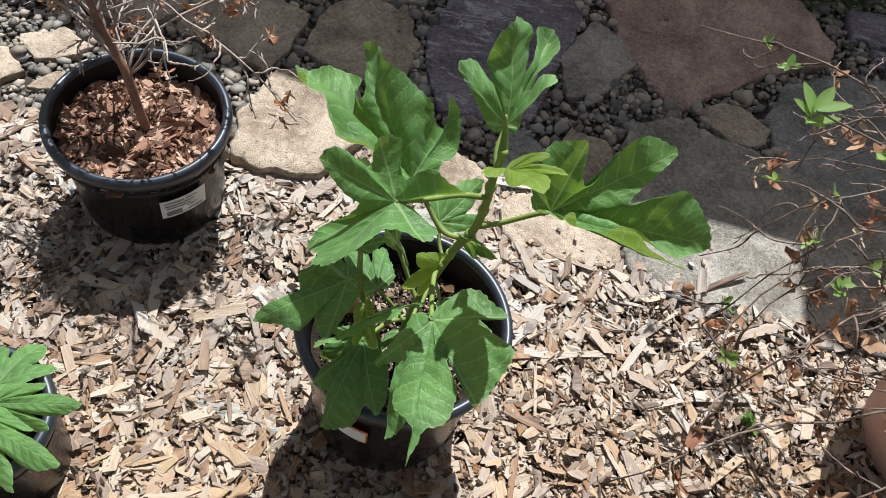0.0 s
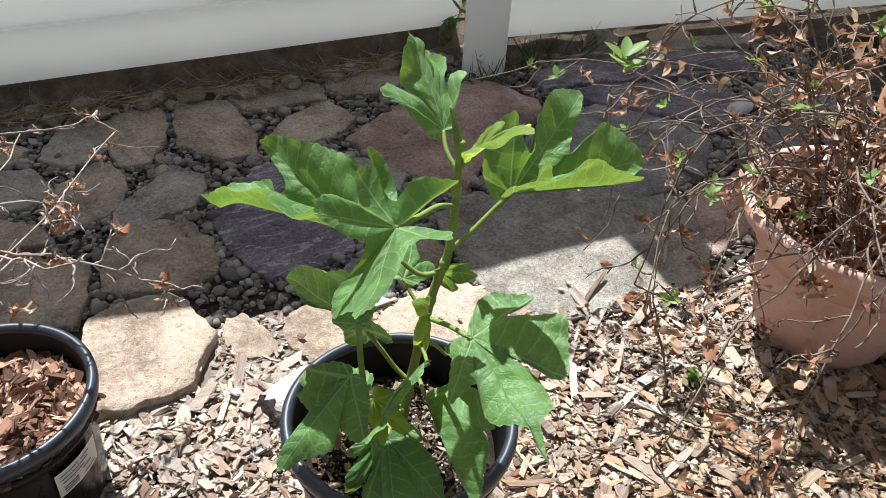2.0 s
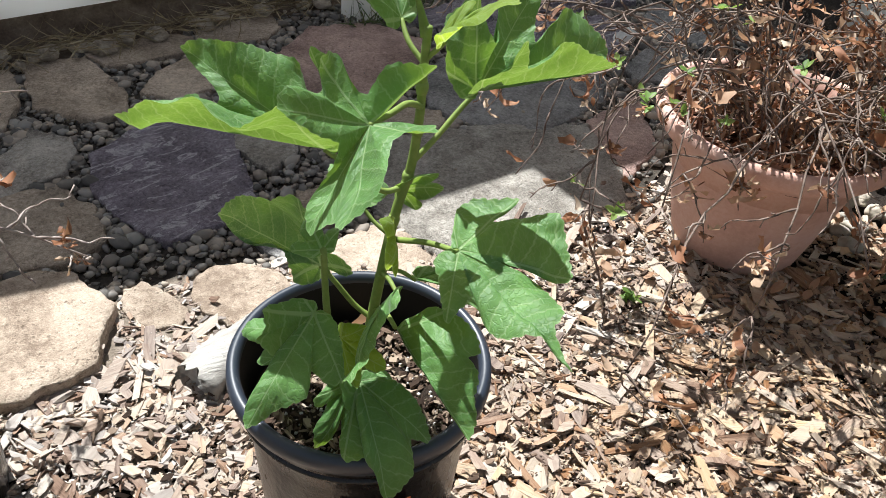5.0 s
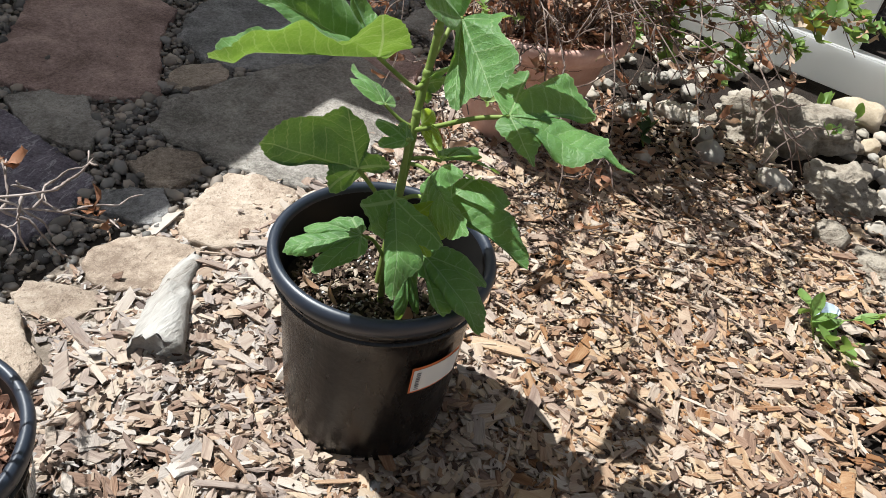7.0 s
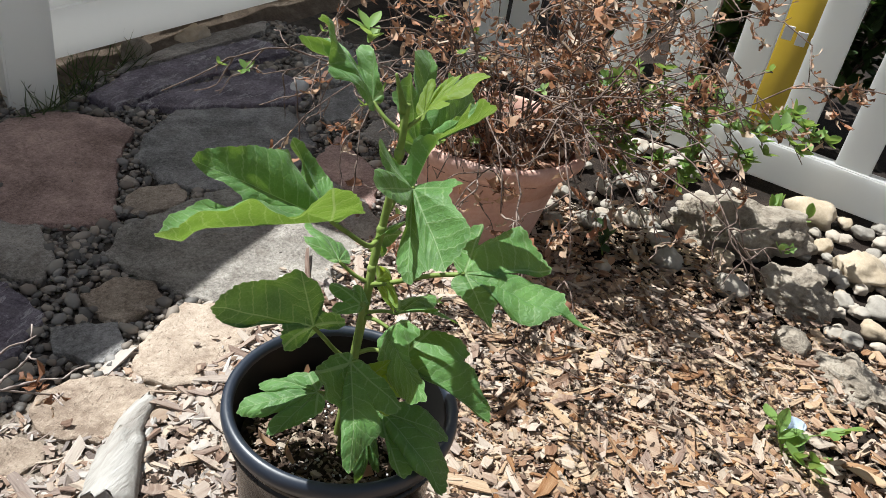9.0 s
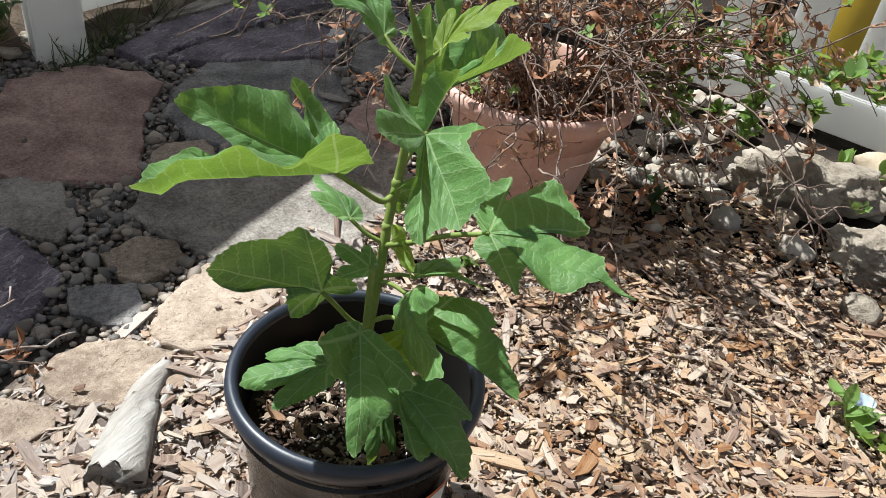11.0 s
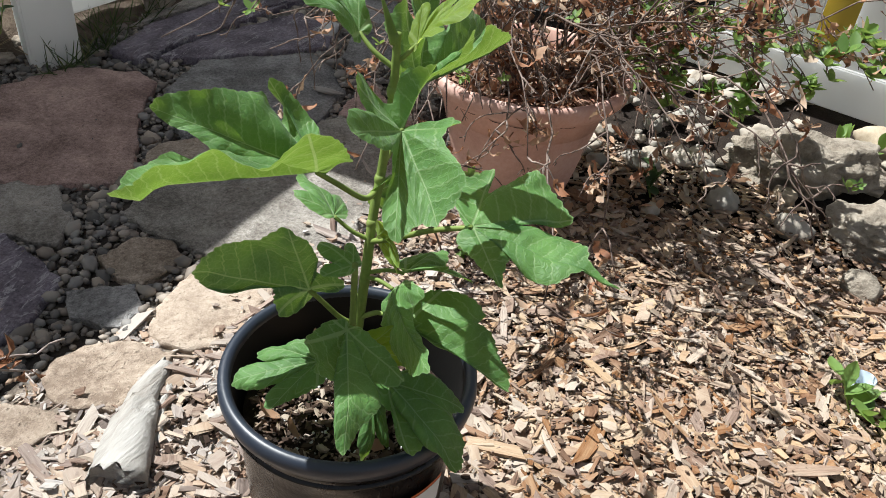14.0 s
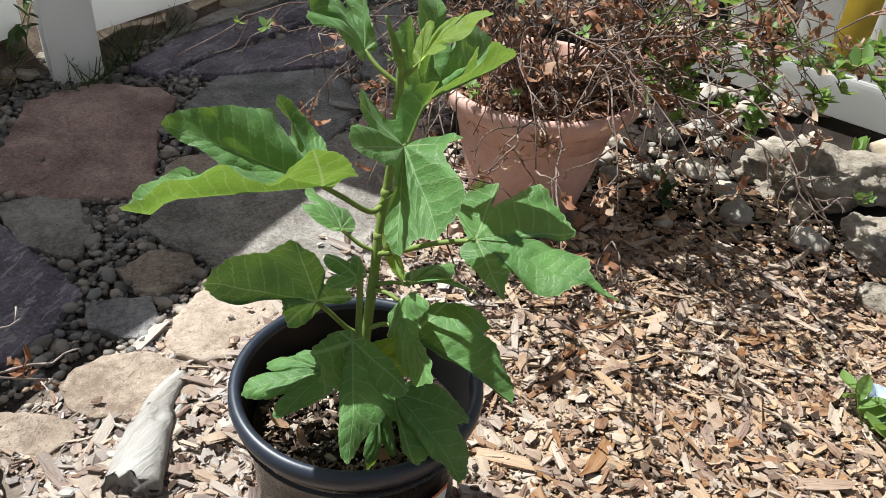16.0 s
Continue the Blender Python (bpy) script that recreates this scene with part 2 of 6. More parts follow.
def thin_leaf(name, stops, through_col, through_amount, rough=0.5, island=True):
    """A small leaf that lets some light through."""
    m, nt, b = start_material(name, rough, 0.4)
    r = random_of(nt, island)
    v = calc(nt, "ADD", calc(nt, "MULTIPLY", r, 0.7), calc(nt, "MULTIPLY", noise_tex(nt, 70, 3, 0.6), 0.3))
    col = ramp(nt, v, stops)
    nt.links.new(col, b.inputs["Base Color"])
    tr = nt.nodes.new("ShaderNodeBsdfTranslucent")
    nt.links.new(mix_col(nt, 0.6, col, through_col), tr.inputs["Color"])
    mx = nt.nodes.new("ShaderNodeMixShader")
    mx.inputs[0].default_value = through_amount
    nt.links.new(b.outputs[0], mx.inputs[1])
    nt.links.new(tr.outputs[0], mx.inputs[2])
    nt.links.new(mx.outputs[0], nt.nodes["Material Output"].inputs[0])
    return m


mat_dry_leaf = thin_leaf("dry_leaf", [(0.0, (0.06, 0.030, 0.019)), (0.20, (0.18, 0.082, 0.046)), (0.40, (0.40, 0.180, 0.095)), (0.57, (0.48, 0.30, 0.19)), (0.76, (0.55, 0.43, 0.32)), (1.0, (0.66, 0.58, 0.47))], (0.54, 0.29, 0.15), 0.30, 0.65)
mat_green_leaf = thin_leaf("small_green_leaf", [(0.0, (0.08, 0.17, 0.05)), (0.6, (0.20, 0.34, 0.09)), (1.0, (0.38, 0.48, 0.16))], (0.42, 0.56, 0.10), 0.42)
mat_dark_leaf = thin_leaf("dark_green_leaf", [(0.0, (0.02, 0.045, 0.015)), (0.6, (0.05, 0.09, 0.03)), (1.0, (0.10, 0.15, 0.05))], (0.2, 0.35, 0.06), 0.25)


def fig_material(name, dark, light, vein, glow, through_amount):
    """Fig blade: main veins every 45 degrees about the leaf's joint, side veins that branch from them, fine netting."""
    m, nt, b = start_material(name, 0.52, 0.34)
    b.inputs["Sheen Weight"].default_value = 0.12      # short pale hairs
    b.inputs["Sheen Roughness"].default_value = 0.45
    uv = nt.nodes.new("ShaderNodeUVMap")
    uv.uv_map = "UVMap"
    sep = nt.nodes.new("ShaderNodeSeparateXYZ")
    nt.links.new(uv.outputs[0], sep.inputs[0])
    x, y = sep.outputs[0], sep.outputs[1]
    rad = calc(nt, "SQRT", calc(nt, "ADD", calc(nt, "MULTIPLY", x, x), calc(nt, "MULTIPLY", y, y)))
    ang = calc(nt, "ARCTAN2", y, x)
    folded = calc(nt, "SUBTRACT", calc(nt, "MODULO", calc(nt, "ADD", ang, radians(22.5 + 360)), radians(45)), radians(22.5))
    along = calc(nt, "MULTIPLY", rad, calc(nt, "COSINE", folded))
    across = calc(nt, "ABSOLUTE", calc(nt, "MULTIPLY", rad, calc(nt, "SINE", folded)))
    main = calc(nt, "SUBTRACT", 1.0, calc(nt, "DIVIDE", across, calc(nt, "MAXIMUM", calc(nt, "MULTIPLY_ADD", along, -0.004, 0.0011), 0.0005)))
    main = calc(nt, "MINIMUM", calc(nt, "MAXIMUM", calc(nt, "MULTIPLY", main, 2.5), 0.0), 1.0)
    wob = noise_tex(nt, 30, 2, 0.5, "UV")
    ph = calc(nt, "ADD", calc(nt, "SUBTRACT", along, calc(nt, "MULTIPLY", across, 0.85)), calc(nt, "MULTIPLY", wob, 0.010))
    tri = calc(nt, "PINGPONG", ph, 0.0075)
    side = calc(nt, "MINIMUM", calc(nt, "MAXIMUM", calc(nt, "MULTIPLY", calc(nt, "SUBTRACT", 1.0, calc(nt, "DIVIDE", tri, 0.0010)), 2.0), 0.0), 1.0)
    vor = nt.nodes.new("ShaderNodeTexVoronoi")
    vor.feature = "DISTANCE_TO_EDGE"
    vor.inputs["Scale"].default_value = 230
    nt.links.new(uv.outputs[0], vor.inputs["Vector"])
    net = calc(nt, "MAXIMUM", calc(nt, "SUBTRACT", 1.0, calc(nt, "MULTIPLY", vor.outputs["Distance"], 11.0)), 0.0)
    rim_uv = nt.nodes.new("ShaderNodeUVMap")
    rim_uv.uv_map = "margin"
    rim_sep = nt.nodes.new("ShaderNodeSeparateXYZ")
    nt.links.new(rim_uv.outputs[0], rim_sep.inputs[0])
    margin = calc(nt, "MINIMUM", calc(nt, "MAXIMUM", calc(nt, "MULTIPLY", calc(nt, "SUBTRACT", 0.0016, rim_sep.outputs[0]), 900.0), 0.0), 1.0)
    veins = calc(nt, "MINIMUM", calc(nt, "ADD", calc(nt, "ADD", main, calc(nt, "MULTIPLY", side, 0.55)), calc(nt, "ADD", calc(nt, "MULTIPLY", net, 0.20), calc(nt, "MULTIPLY", margin, 0.5))), 1.0)
    blot = noise_tex(nt, 22, 4, 0.6, "UV")
    base = ramp(nt, blot, [(0.3, dark), (0.7, light)])
    col = mix_col(nt, calc(nt, "MULTIPLY", veins, 0.42), base, vein)
    nt.links.new(col, b.inputs["Base Color"])
    dome = calc(nt, "SUBTRACT", calc(nt, "MULTIPLY", calc(nt, "MINIMUM", tri, 0.0075), 110.0), calc(nt, "MULTIPLY", net, 0.25))
    hgt = calc(nt, "SUBTRACT", dome, calc(nt, "MULTIPLY", main, 0.6))
    bump(nt, b, hgt, 0.42, 0.0026)
    tr = nt.nodes.new("ShaderNodeBsdfTranslucent")
    nt.links.new(mix_col(nt, calc(nt, "MULTIPLY", veins, 0.5), glow, (0.62, 0.74, 0.30)), tr.inputs["Color"])
    mx = nt.nodes.new("ShaderNodeMixShader")
    mx.inputs[0].default_value = through_amount
    nt.links.new(b.outputs[0], mx.inputs[1])
    nt.links.new(tr.outputs[0], mx.inputs[2])
    nt.links.new(mx.outputs[0], nt.nodes["Material Output"].inputs[0])
    return m


mat_fig = fig_material("fig_leaf", (0.044, 0.128, 0.032), (0.122, 0.272, 0.072), (0.38, 0.50, 0.25), (0.38, 0.60, 0.06), 0.24)
# darker copy of the fig leaf, with the big leaf's shade put into it
mat_fig_shaded = fig_material("shaded_fig_leaf", (0.040, 0.122, 0.036), (0.092, 0.222, 0.068), (0.38, 0.50, 0.25), (0.30, 0.48, 0.05), 0.10)
mat_fig_thin = fig_material("thin_fig_leaf", (0.045, 0.130, 0.032), (0.120, 0.264, 0.070), (0.38, 0.50, 0.25), (0.34, 0.54, 0.06), 0.24)
mat_fig_young = fig_material("young_fig_leaf", (0.11, 0.20, 0.028), (0.18, 0.29, 0.04), (0.36, 0.46, 0.14), (0.50, 0.66, 0.05), 0.46)

mat_dry_earth = rough_material("dry_earth", [(0.2, (0.07, 0.05, 0.036)), (0.55, (0.16, 0.12, 0.088)), (0.9, (0.30, 0.24, 0.18))], 18, 150, 0.95, 1.0, 0.008)


# ---- mesh helpers ----
def mesh_of(name, verts, faces, mat, smooth=True, uvs=None):
    me = bpy.data.meshes.new(name)
    me.from_pydata([tuple(v) for v in verts], [], [tuple(f) for f in faces])
    me.materials.append(mat)
    if smooth:
        me.polygons.foreach_set("use_smooth", [True] * len(me.polygons))
    if uvs is not None:
        layer = me.uv_layers.new(name="UVMap")
        idx = np.empty(len(me.loops), dtype=np.int32)
        me.loops.foreach_get("vertex_index", idx)
        layer.data.foreach_set("uv", np.asarray(uvs, dtype=np.float32)[idx].ravel())
    me.update()
    return me


def holder(name, loc=(0, 0, 0), **tags):
    """An empty at the base of a thing, which parents its parts."""
    ob = new(name)
    ob.location = loc
    ob.empty_display_size = 0.02
    return tagged(ob, **tags)


def part(name, me, parent, label="", loc=None):
    """A mesh under a thing or a part. Its vertices are in world metres unless loc is given."""
    ob = new(name, me)
    ob.parent = parent
    if loc is None:
        base = parent.location.copy()
        if parent.parent:
            base += parent.parent.location
        ob.location = -base
    else:
        ob.location = loc
    return tagged(ob, label=label)


def lathe(name, prof, centre, mat, n=72, wob=0.0, seed=0):
    """A turned form from (radius, height) pairs about an upright axis."""
    rng = np.random.RandomState(seed)
    ph = rng.rand(3) * 6.28
    vs, fs = [], []
    for k, (r, z) in enumerate(prof):
        for i in range(n):
            a = 2 * math.pi * i / n
            q = r * (1 + wob * (math.sin(2 * a + ph[0]) + 0.6 * math.sin(3 * a + ph[1])))
            vs.append((centre[0] + q * math.cos(a), centre[1] + q * math.sin(a), centre[2] + z))
    for k in range(len(prof) - 1):
        for i in range(n):
            j = (i + 1) % n
            fs.append((k * n + i, k * n + j, (k + 1) * n + j, (k + 1) * n + i))
    return mesh_of(name, vs, fs, mat)


def tube_data(pts, radii, sides=6, vs=None, fs=None):
    """Adds a tapered round rod along pts to vs, fs."""
    vs = [] if vs is None else vs
    fs = [] if fs is None else fs
    pts = [Vector(p) for p in pts]
    start = len(vs)
    up = Vector((0.31, 0.17, 0.93))
    for i, p in enumerate(pts):
        d = (pts[min(i + 1, len(pts) - 1)] - pts[max(i - 1, 0)]).normalized()
        a = d.cross(up)
        a = a.normalized() if a.length > 1e-4 else Vector((1, 0, 0))
        b = d.cross(a).normalized()
        r = radii[i] if isinstance(radii, (list, tuple)) else radii
        for k in range(sides):
            t = 2 * math.pi * k / sides
            vs.append(tuple(p + a * (r * math.cos(t)) + b * (r * math.sin(t))))
    for i in range(len(pts) - 1):
        for k in range(sides):
            j = (k + 1) % sides
            fs.append((start + i * sides + k, start + i * sides + j, start + (i + 1) * sides + j, start + (i + 1) * sides + k))
    fs.append(tuple(start + k for k in reversed(range(sides))))
    fs.append(tuple(start + (len(pts) - 1) * sides + k for k in range(sides)))
    return vs, fs


def spline(pts, n=14):
    """A smooth line through pts."""
    pts = [Vector(p) for p in pts]
    ext = [pts[0] * 2 - pts[1]] + pts + [pts[-1] * 2 - pts[-2]]
    out = []
    for i in range(1, len(ext) - 2):
        p0, p1, p2, p3 = ext[i - 1:i + 3]
        for k in range(n):
            t = k / n
            out.append(0.5 * (2 * p1 + (p2 - p0) * t + (2 * p0 - 5 * p1 + 4 * p2 - p3) * t * t + (3 * p1 - p0 - 3 * p2 + p3) * t ** 3))
    out.append(pts[-1])
    return out


def taper(n, a, b):
    return [a + (b - a) * i / max(n - 1, 1) for i in range(n)]


def box_mesh(name, centre, size, mat, rz=0.0, bevel=0.004):
    bm = bmesh.new()
    bmesh.ops.create_cube(bm, size=1.0)
    bmesh.ops.scale(bm, vec=size, verts=bm.verts)
    bmesh.ops.bevel(bm, geom=list(bm.edges), offset=bevel, segments=2, affect="EDGES")
    bmesh.ops.transform(bm, matrix=pose(*centre, 0, 0, rz), verts=bm.verts)
    me = bpy.data.meshes.new(name)
    bm.to_mesh(me)
    bm.free()
    me.materials.append(mat)
    return me


def inside(poly, x, y):
    hit = False
    j = len(poly) - 1
    for i in range(len(poly)):
        (xi, yi), (xj, yj) = poly[i], poly[j]
        if (yi > y) != (yj > y) and x < (xj - xi) * (y - yi) / (yj - yi) + xi:
            hit = not hit
        j = i
    return hit


def ico_arrays(sub):
    bm = bmesh.new()
    bmesh.ops.create_icosphere(bm, subdivisions=sub, radius=1.0)
    v = np.array([x.co[:] for x in bm.verts])
    f = np.array([[q.index for q in t.verts] for t in bm.faces])
    bm.free()
    return v, f


def rock_mesh(name, size, mat, seed, sub=3, rough=0.24, flat=0.55):
    """A water-worn stone: a lumpy squashed ball with a few dull facets."""
    v, f = ico_arrays(sub)
    rng = np.random.RandomState(seed)
    out = v.copy()
    for _ in range(7):
        n = rng.randn(3)
        n /= np.linalg.norm(n)
        lim = rng.uniform(0.62, 0.9)
        d = out @ n
        over = np.maximum(d - lim, 0)
        out -= np.outer(over * 0.85, n)
    off = rng.rand(3) * 50
    for i, p in enumerate(out):
        h = noise.fractal(Vector(p * 1.6 + off), 0.9, 2.0, 4)
        out[i] = p * (1 + rough * h)
    out = out * np.array(size) * 0.5
    return mesh_of(name, out, f, mat)


# ---- ground ----
SOIL_Z = -0.012
GROUND = 60.0
gx = sorted(set([-GROUND, -12, -5, -2.5] + [round(-1.6 + 0.1 * i, 2) for i in range(45)] + [4, 6, 12, GROUND]))
gy = sorted(set([-GROUND, -12, -5, -2.5] + [round(-1.2 + 0.1 * i, 2) for i in range(42)] + [4, 6, 12, GROUND]))
gv = [(x, y, SOIL_Z + 0.006 * noise.noise(Vector((x * 4, y * 4, 0)))) for y in gy for x in gx]
gf = [(j * len(gx) + i, j * len(gx) + i + 1, (j + 1) * len(gx) + i + 1, (j + 1) * len(gx) + i) for j in range(len(gy) - 1) for i in range(len(gx) - 1)]
ground = new("ground", mesh_of("ground", gv, gf, mat_earth))
tagged(ground, "bare brown garden earth under wood chip mulch", "ground", kind="structure")

# ---- flagstone path ----
path_top = [(-1.9, 2.4), (-1.9, 1.12), (-0.7, 1.02), (-0.14, 1.0), (0.08, 1.02), (0.2, 1.0), (0.36, 0.95), (0.62, 0.97), (0.74, 0.94), (1.1, 0.92), (1.3, 1.0), (1.75, 1.05), (2.2, 1.2), (2.6, 2.2)]
pv = [(x, y, -0.004) for x, y in path_top]
path = new("flagstone_path", mesh_of("flagstone_path", pv, [tuple(range(len(pv)))], mat_path_bed, False))
tagged(path, "garden path of irregular flagstones set in grey river pebbles", "path", kind="structure")
STONES = []


def flagstone(corners, kind, top=0.012, seed=0, chip=0.008):
    """One slab with a hand-broken edge, worn arris and an uneven top, from its corners in plan."""
    rng = np.random.RandomState(seed + 11)
    c = np.array(corners, float)
    area = 0.5 * np.sum(c[:, 0] * np.roll(c[:, 1], -1) - np.roll(c[:, 0], -1) * c[:, 1])
    if area < 0:
        c = c[::-1]
    mid = c.mean(0)
    c = mid + (c - mid) * 1.05
    STONES.append([tuple(p) for p in c])
    ring = []
    n = len(c)
    for i in range(n):
        a, b = c[i], c[(i + 1) % n]
        steps = max(3, int(np.linalg.norm(b - a) / 0.012))
        for k in range(steps):
            t = k / steps
            p = a + (b - a) * t
            nrm = np.array([(b - a)[1], -(b - a)[0]])
            nrm /= np.linalg.norm(nrm) + 1e-9
            p = p + nrm * chip * (1.1 * noise.noise(Vector((p[0] * 22, p[1] * 22, seed))) + 0.7 * noise.noise(Vector((p[0] * 70, p[1] * 70, seed))) + 0.35 * noise.noise(Vector((p[0] * 190, p[1] * 190, seed))))
            ring.append(p)
    ring = np.array(ring)
    m = len(ring)
    vs, fs = [], []
    levels = [(1.0, -0.03, 1), (1.0, top - 0.007, 1), (0.994, top - 0.002, 1), (0.982, top, 1), (0.88, top, 1), (0.7, top, 1), (0.5, top, 1), (0.3, top, 1), (0.12, top, 1)]
    for s, z, _ in levels:
        for p in ring:
            q = mid + (p - mid) * s
            dz = 0.0045 * noise.fractal(Vector((q[0] * 11, q[1] * 11, seed * 3.1)), 0.8, 2.0, 5) if z > 0 or s < 1 else 0
            vs.append((q[0], q[1], z + dz))
    for k in range(len(levels) - 1):
        for i in range(m):
            j = (i + 1) % m
            fs.append((k * m + i, k * m + j, (k + 1) * m + j, (k + 1) * m + i))
    vs.append((mid[0], mid[1], top))
    last = (len(levels) - 1) * m
    for i in range(m):
        fs.append((last + i, last + (i + 1) % m, len(vs) - 1))
    part("flagstone", mesh_of("flagstone", vs, fs, mat_flag[kind]), path, "")


flagstone([(0.89, 1.96), (0.73, 1.85), (0.56, 1.74), (0.62, 1.57), (0.70, 1.46), (0.745, 1.43), (0.94, 1.60), (1.10, 1.68), (1.13, 1.76), (1.05, 1.90), (0.98, 1.93)], "red", 0.014, 1)
flagstone([(1.28, 1.67), (1.49, 1.46), (1.44, 1.37), (1.34, 1.27), (1.07, 1.22), (0.97, 1.37), (0.95, 1.46), (1.0, 1.57), (1.10, 1.63)], "dark", 0.014, 2)
flagstone([(0.80, 1.455), (0.88, 1.475), (0.945, 1.42), (0.92, 1.37), (0.86, 1.345), (0.79, 1.41)], "tan", 0.011, 3)
flagstone([(0.63, 1.34), (0.72, 1.375), (0.86, 1.345), (1.03, 1.29), (1.20, 1.19), (1.14, 1.02), (1.07, 0.935), (0.86, 0.925), (0.74, 0.935), (0.64, 0.975), (0.625, 1.05), (0.615, 1.13), (0.61, 1.24)], "slab", 0.014, 4)
flagstone([(1.24, 1.21), (1.44, 1.24), (1.29, 1.03), (1.14, 0.99)], "red", 0.012, 5)
flagstone([(1.20, 1.90), (1.39, 1.93), (1.90, 1.84), (1.88, 1.69), (1.36, 1.79), (1.20, 1.80)], "purple", 0.022, 6)
flagstone([(1.24, 1.765), (1.39, 1.765), (1.72, 1.65), (1.70, 1.51), (1.56, 1.45), (1.40, 1.58), (1.29, 1.68)], "purple", 0.018, 7)
flagstone([(1.70, 1.43), (1.79, 1.39), (1.75, 1.30), (1.62, 1.24), (1.51, 1.31), (1.54, 1.38)], "dark", 0.014, 8)
flagstone([(1.92, 1.64), (2.09, 1.54), (1.90, 1.35), (1.80, 1.42), (1.76, 1.52)], "dark", 0.014, 9)
flagstone([(0.29, 1.66), (0.44, 1.735), (0.49, 1.64), (0.41, 1.31), (0.33, 1.275), (0.215, 1.27), (0.17, 1.38), (0.155, 1.49), (0.19, 1.60)], "purple", 0.015, 10)
flagstone([(0.455, 1.50), (0.53, 1.65), (0.59, 1.61), (0.64, 1.55), (0.56, 1.42), (0.49, 1.385)], "grey", 0.012, 11)
flagstone([(0.495, 1.29), (0.57, 1.28), (0.60, 1.21), (0.57, 1.165), (0.47, 1.165), (0.47, 1.22)], "tan", 0.012, 12)
flagstone([(0.395, 1.265), (0.465, 1.18), (0.415, 1.12), (0.37, 1.13), (0.345, 1.21)], "dark", 0.010, 13)
flagstone([(0.385, 1.075), (0.44, 1.105), (0.52, 1.112), (0.575, 1.105), (0.605, 1.06), (0.61, 0.985), (0.59, 0.962), (0.54, 0.960), (0.46, 0.955), (0.425, 0.944), (0.385, 0.992), (0.375, 1.04)], "pale", 0.014, 14)
flagstone([(0.22, 1.145), (0.25, 1.155), (0.305, 1.142), (0.345, 1.075), (0.36, 1.01), (0.305, 0.995), (0.22, 1.005), (0.20, 1.06), (0.198, 1.10)], "pale", 0.014, 15)
flagstone([(0.105, 1.176), (0.14, 1.18), (0.165, 1.14), (0.18, 1.07), (0.155, 1.045), (0.115, 1.07), (0.09, 1.13)], "pale", 0.010, 16)
flagstone([(-0.13, 1.245), (-0.05, 1.275), (0.0, 1.27), (0.04, 1.24), (0.07, 1.13), (0.01, 1.02), (-0.09, 1.005), (-0.15, 1.02), (-0.16, 1.12)], "pale", 0.032, 17)
flagstone([(-0.079, 1.475), (-0.045, 1.528), (0.03, 1.54), (0.1, 1.535), (0.13, 1.44), (0.127, 1.33), (0.06, 1.297), (-0.054, 1.322), (-0.1, 1.35)], "tan", 0.013, 18)
flagstone([(-0.01, 1.65), (0.108, 1.764), (0.167, 1.69), (0.168, 1.64), (0.116, 1.571), (0.071, 1.56), (-0.02, 1.536), (-0.055, 1.545), (-0.042, 1.614)], "grey", 0.012, 19)
flagstone([(0.175, 2.085), (0.31, 2.045), (0.332, 1.91), (0.333, 1.818), (0.312, 1.752), (0.235, 1.75), (0.142, 1.86)], "tan", 0.013, 20)
flagstone([(-0.034, 2.02), (0.048, 2.066), (0.138, 2.07), (0.131, 1.95), (0.115, 1.89), (0.062, 1.805), (-0.002, 1.806), (-0.02, 1.9)], "tan", 0.013, 21)
flagstone([(0.313, 2.129), (0.338, 2.187), (0.423, 2.192), (0.495, 2.162), (0.579, 2.043), (0.561, 1.971), (0.505, 1.972), (0.356, 1.974), (0.326, 2.047)], "tan", 0.013, 22)
flagstone([(0.6, 2.09), (0.7, 2.12), (0.835, 2.115), (0.82, 2.008), (0.755, 1.955), (0.635, 1.965), (0.6, 2.022)], "tan", 0.013, 23)
flagstone([(0.37, 1.82), (0.44, 1.90), (0.57, 1.95), (0.61, 1.84), (0.53, 1.77), (0.43, 1.755)], "tan", 0.013, 24)
flagstone([(-0.11, 2.11), (-0.01, 2.21), (0.08, 2.20), (0.01, 2.10), (-0.10, 2.075)], "dark", 0.012, 25)
flagstone([(0.136, 2.24), (0.198, 2.25), (0.334, 2.235), (0.311, 2.143), (0.262, 2.097), (0.19, 2.1), (0.165, 2.183)], "tan", 0.012, 26)
flagstone([(-0.145, 1.76), (-0.06, 1.835), (-0.024, 1.818), (0.001, 1.753), (-0.018, 1.651), (-0.055, 1.61), (-0.13, 1.597), (-0.165, 1.665)], "tan", 0.012, 27)
flagstone([(-0.18, 1.9), (-0.125, 2.03), (-0.038, 2.03), (-0.032, 1.94), (-0.024, 1.9), (-0.075, 1.842), (-0.13, 1.855)], "grey", 0.012, 28)
flagstone([(-0.34, 1.86), (-0.25, 1.87), (-0.194, 1.85), (-0.165, 1.778), (-0.158, 1.735), (-0.21, 1.7), (-0.33, 1.7)], "grey", 0.012, 29)
flagstone([(-0.34, 1.52), (-0.27, 1.525), (-0.197, 1.485), (-0.125, 1.455), (-0.116, 1.405), (-0.139, 1.315), (-0.16, 1.27), (-0.262, 1.285), (-0.36, 1.327)], "tan", 0.013, 30)
flagstone([(-0.64, 1.21), (-0.57, 1.25), (-0.50, 1.22), (-0.52, 1.19), (-0.59, 1.155)], "pale", 0.012, 31)
flagstone([(-0.575, 1.09), (-0.54, 1.14), (-0.49, 1.145), (-0.50, 1.085)], "pale", 0.010, 32)
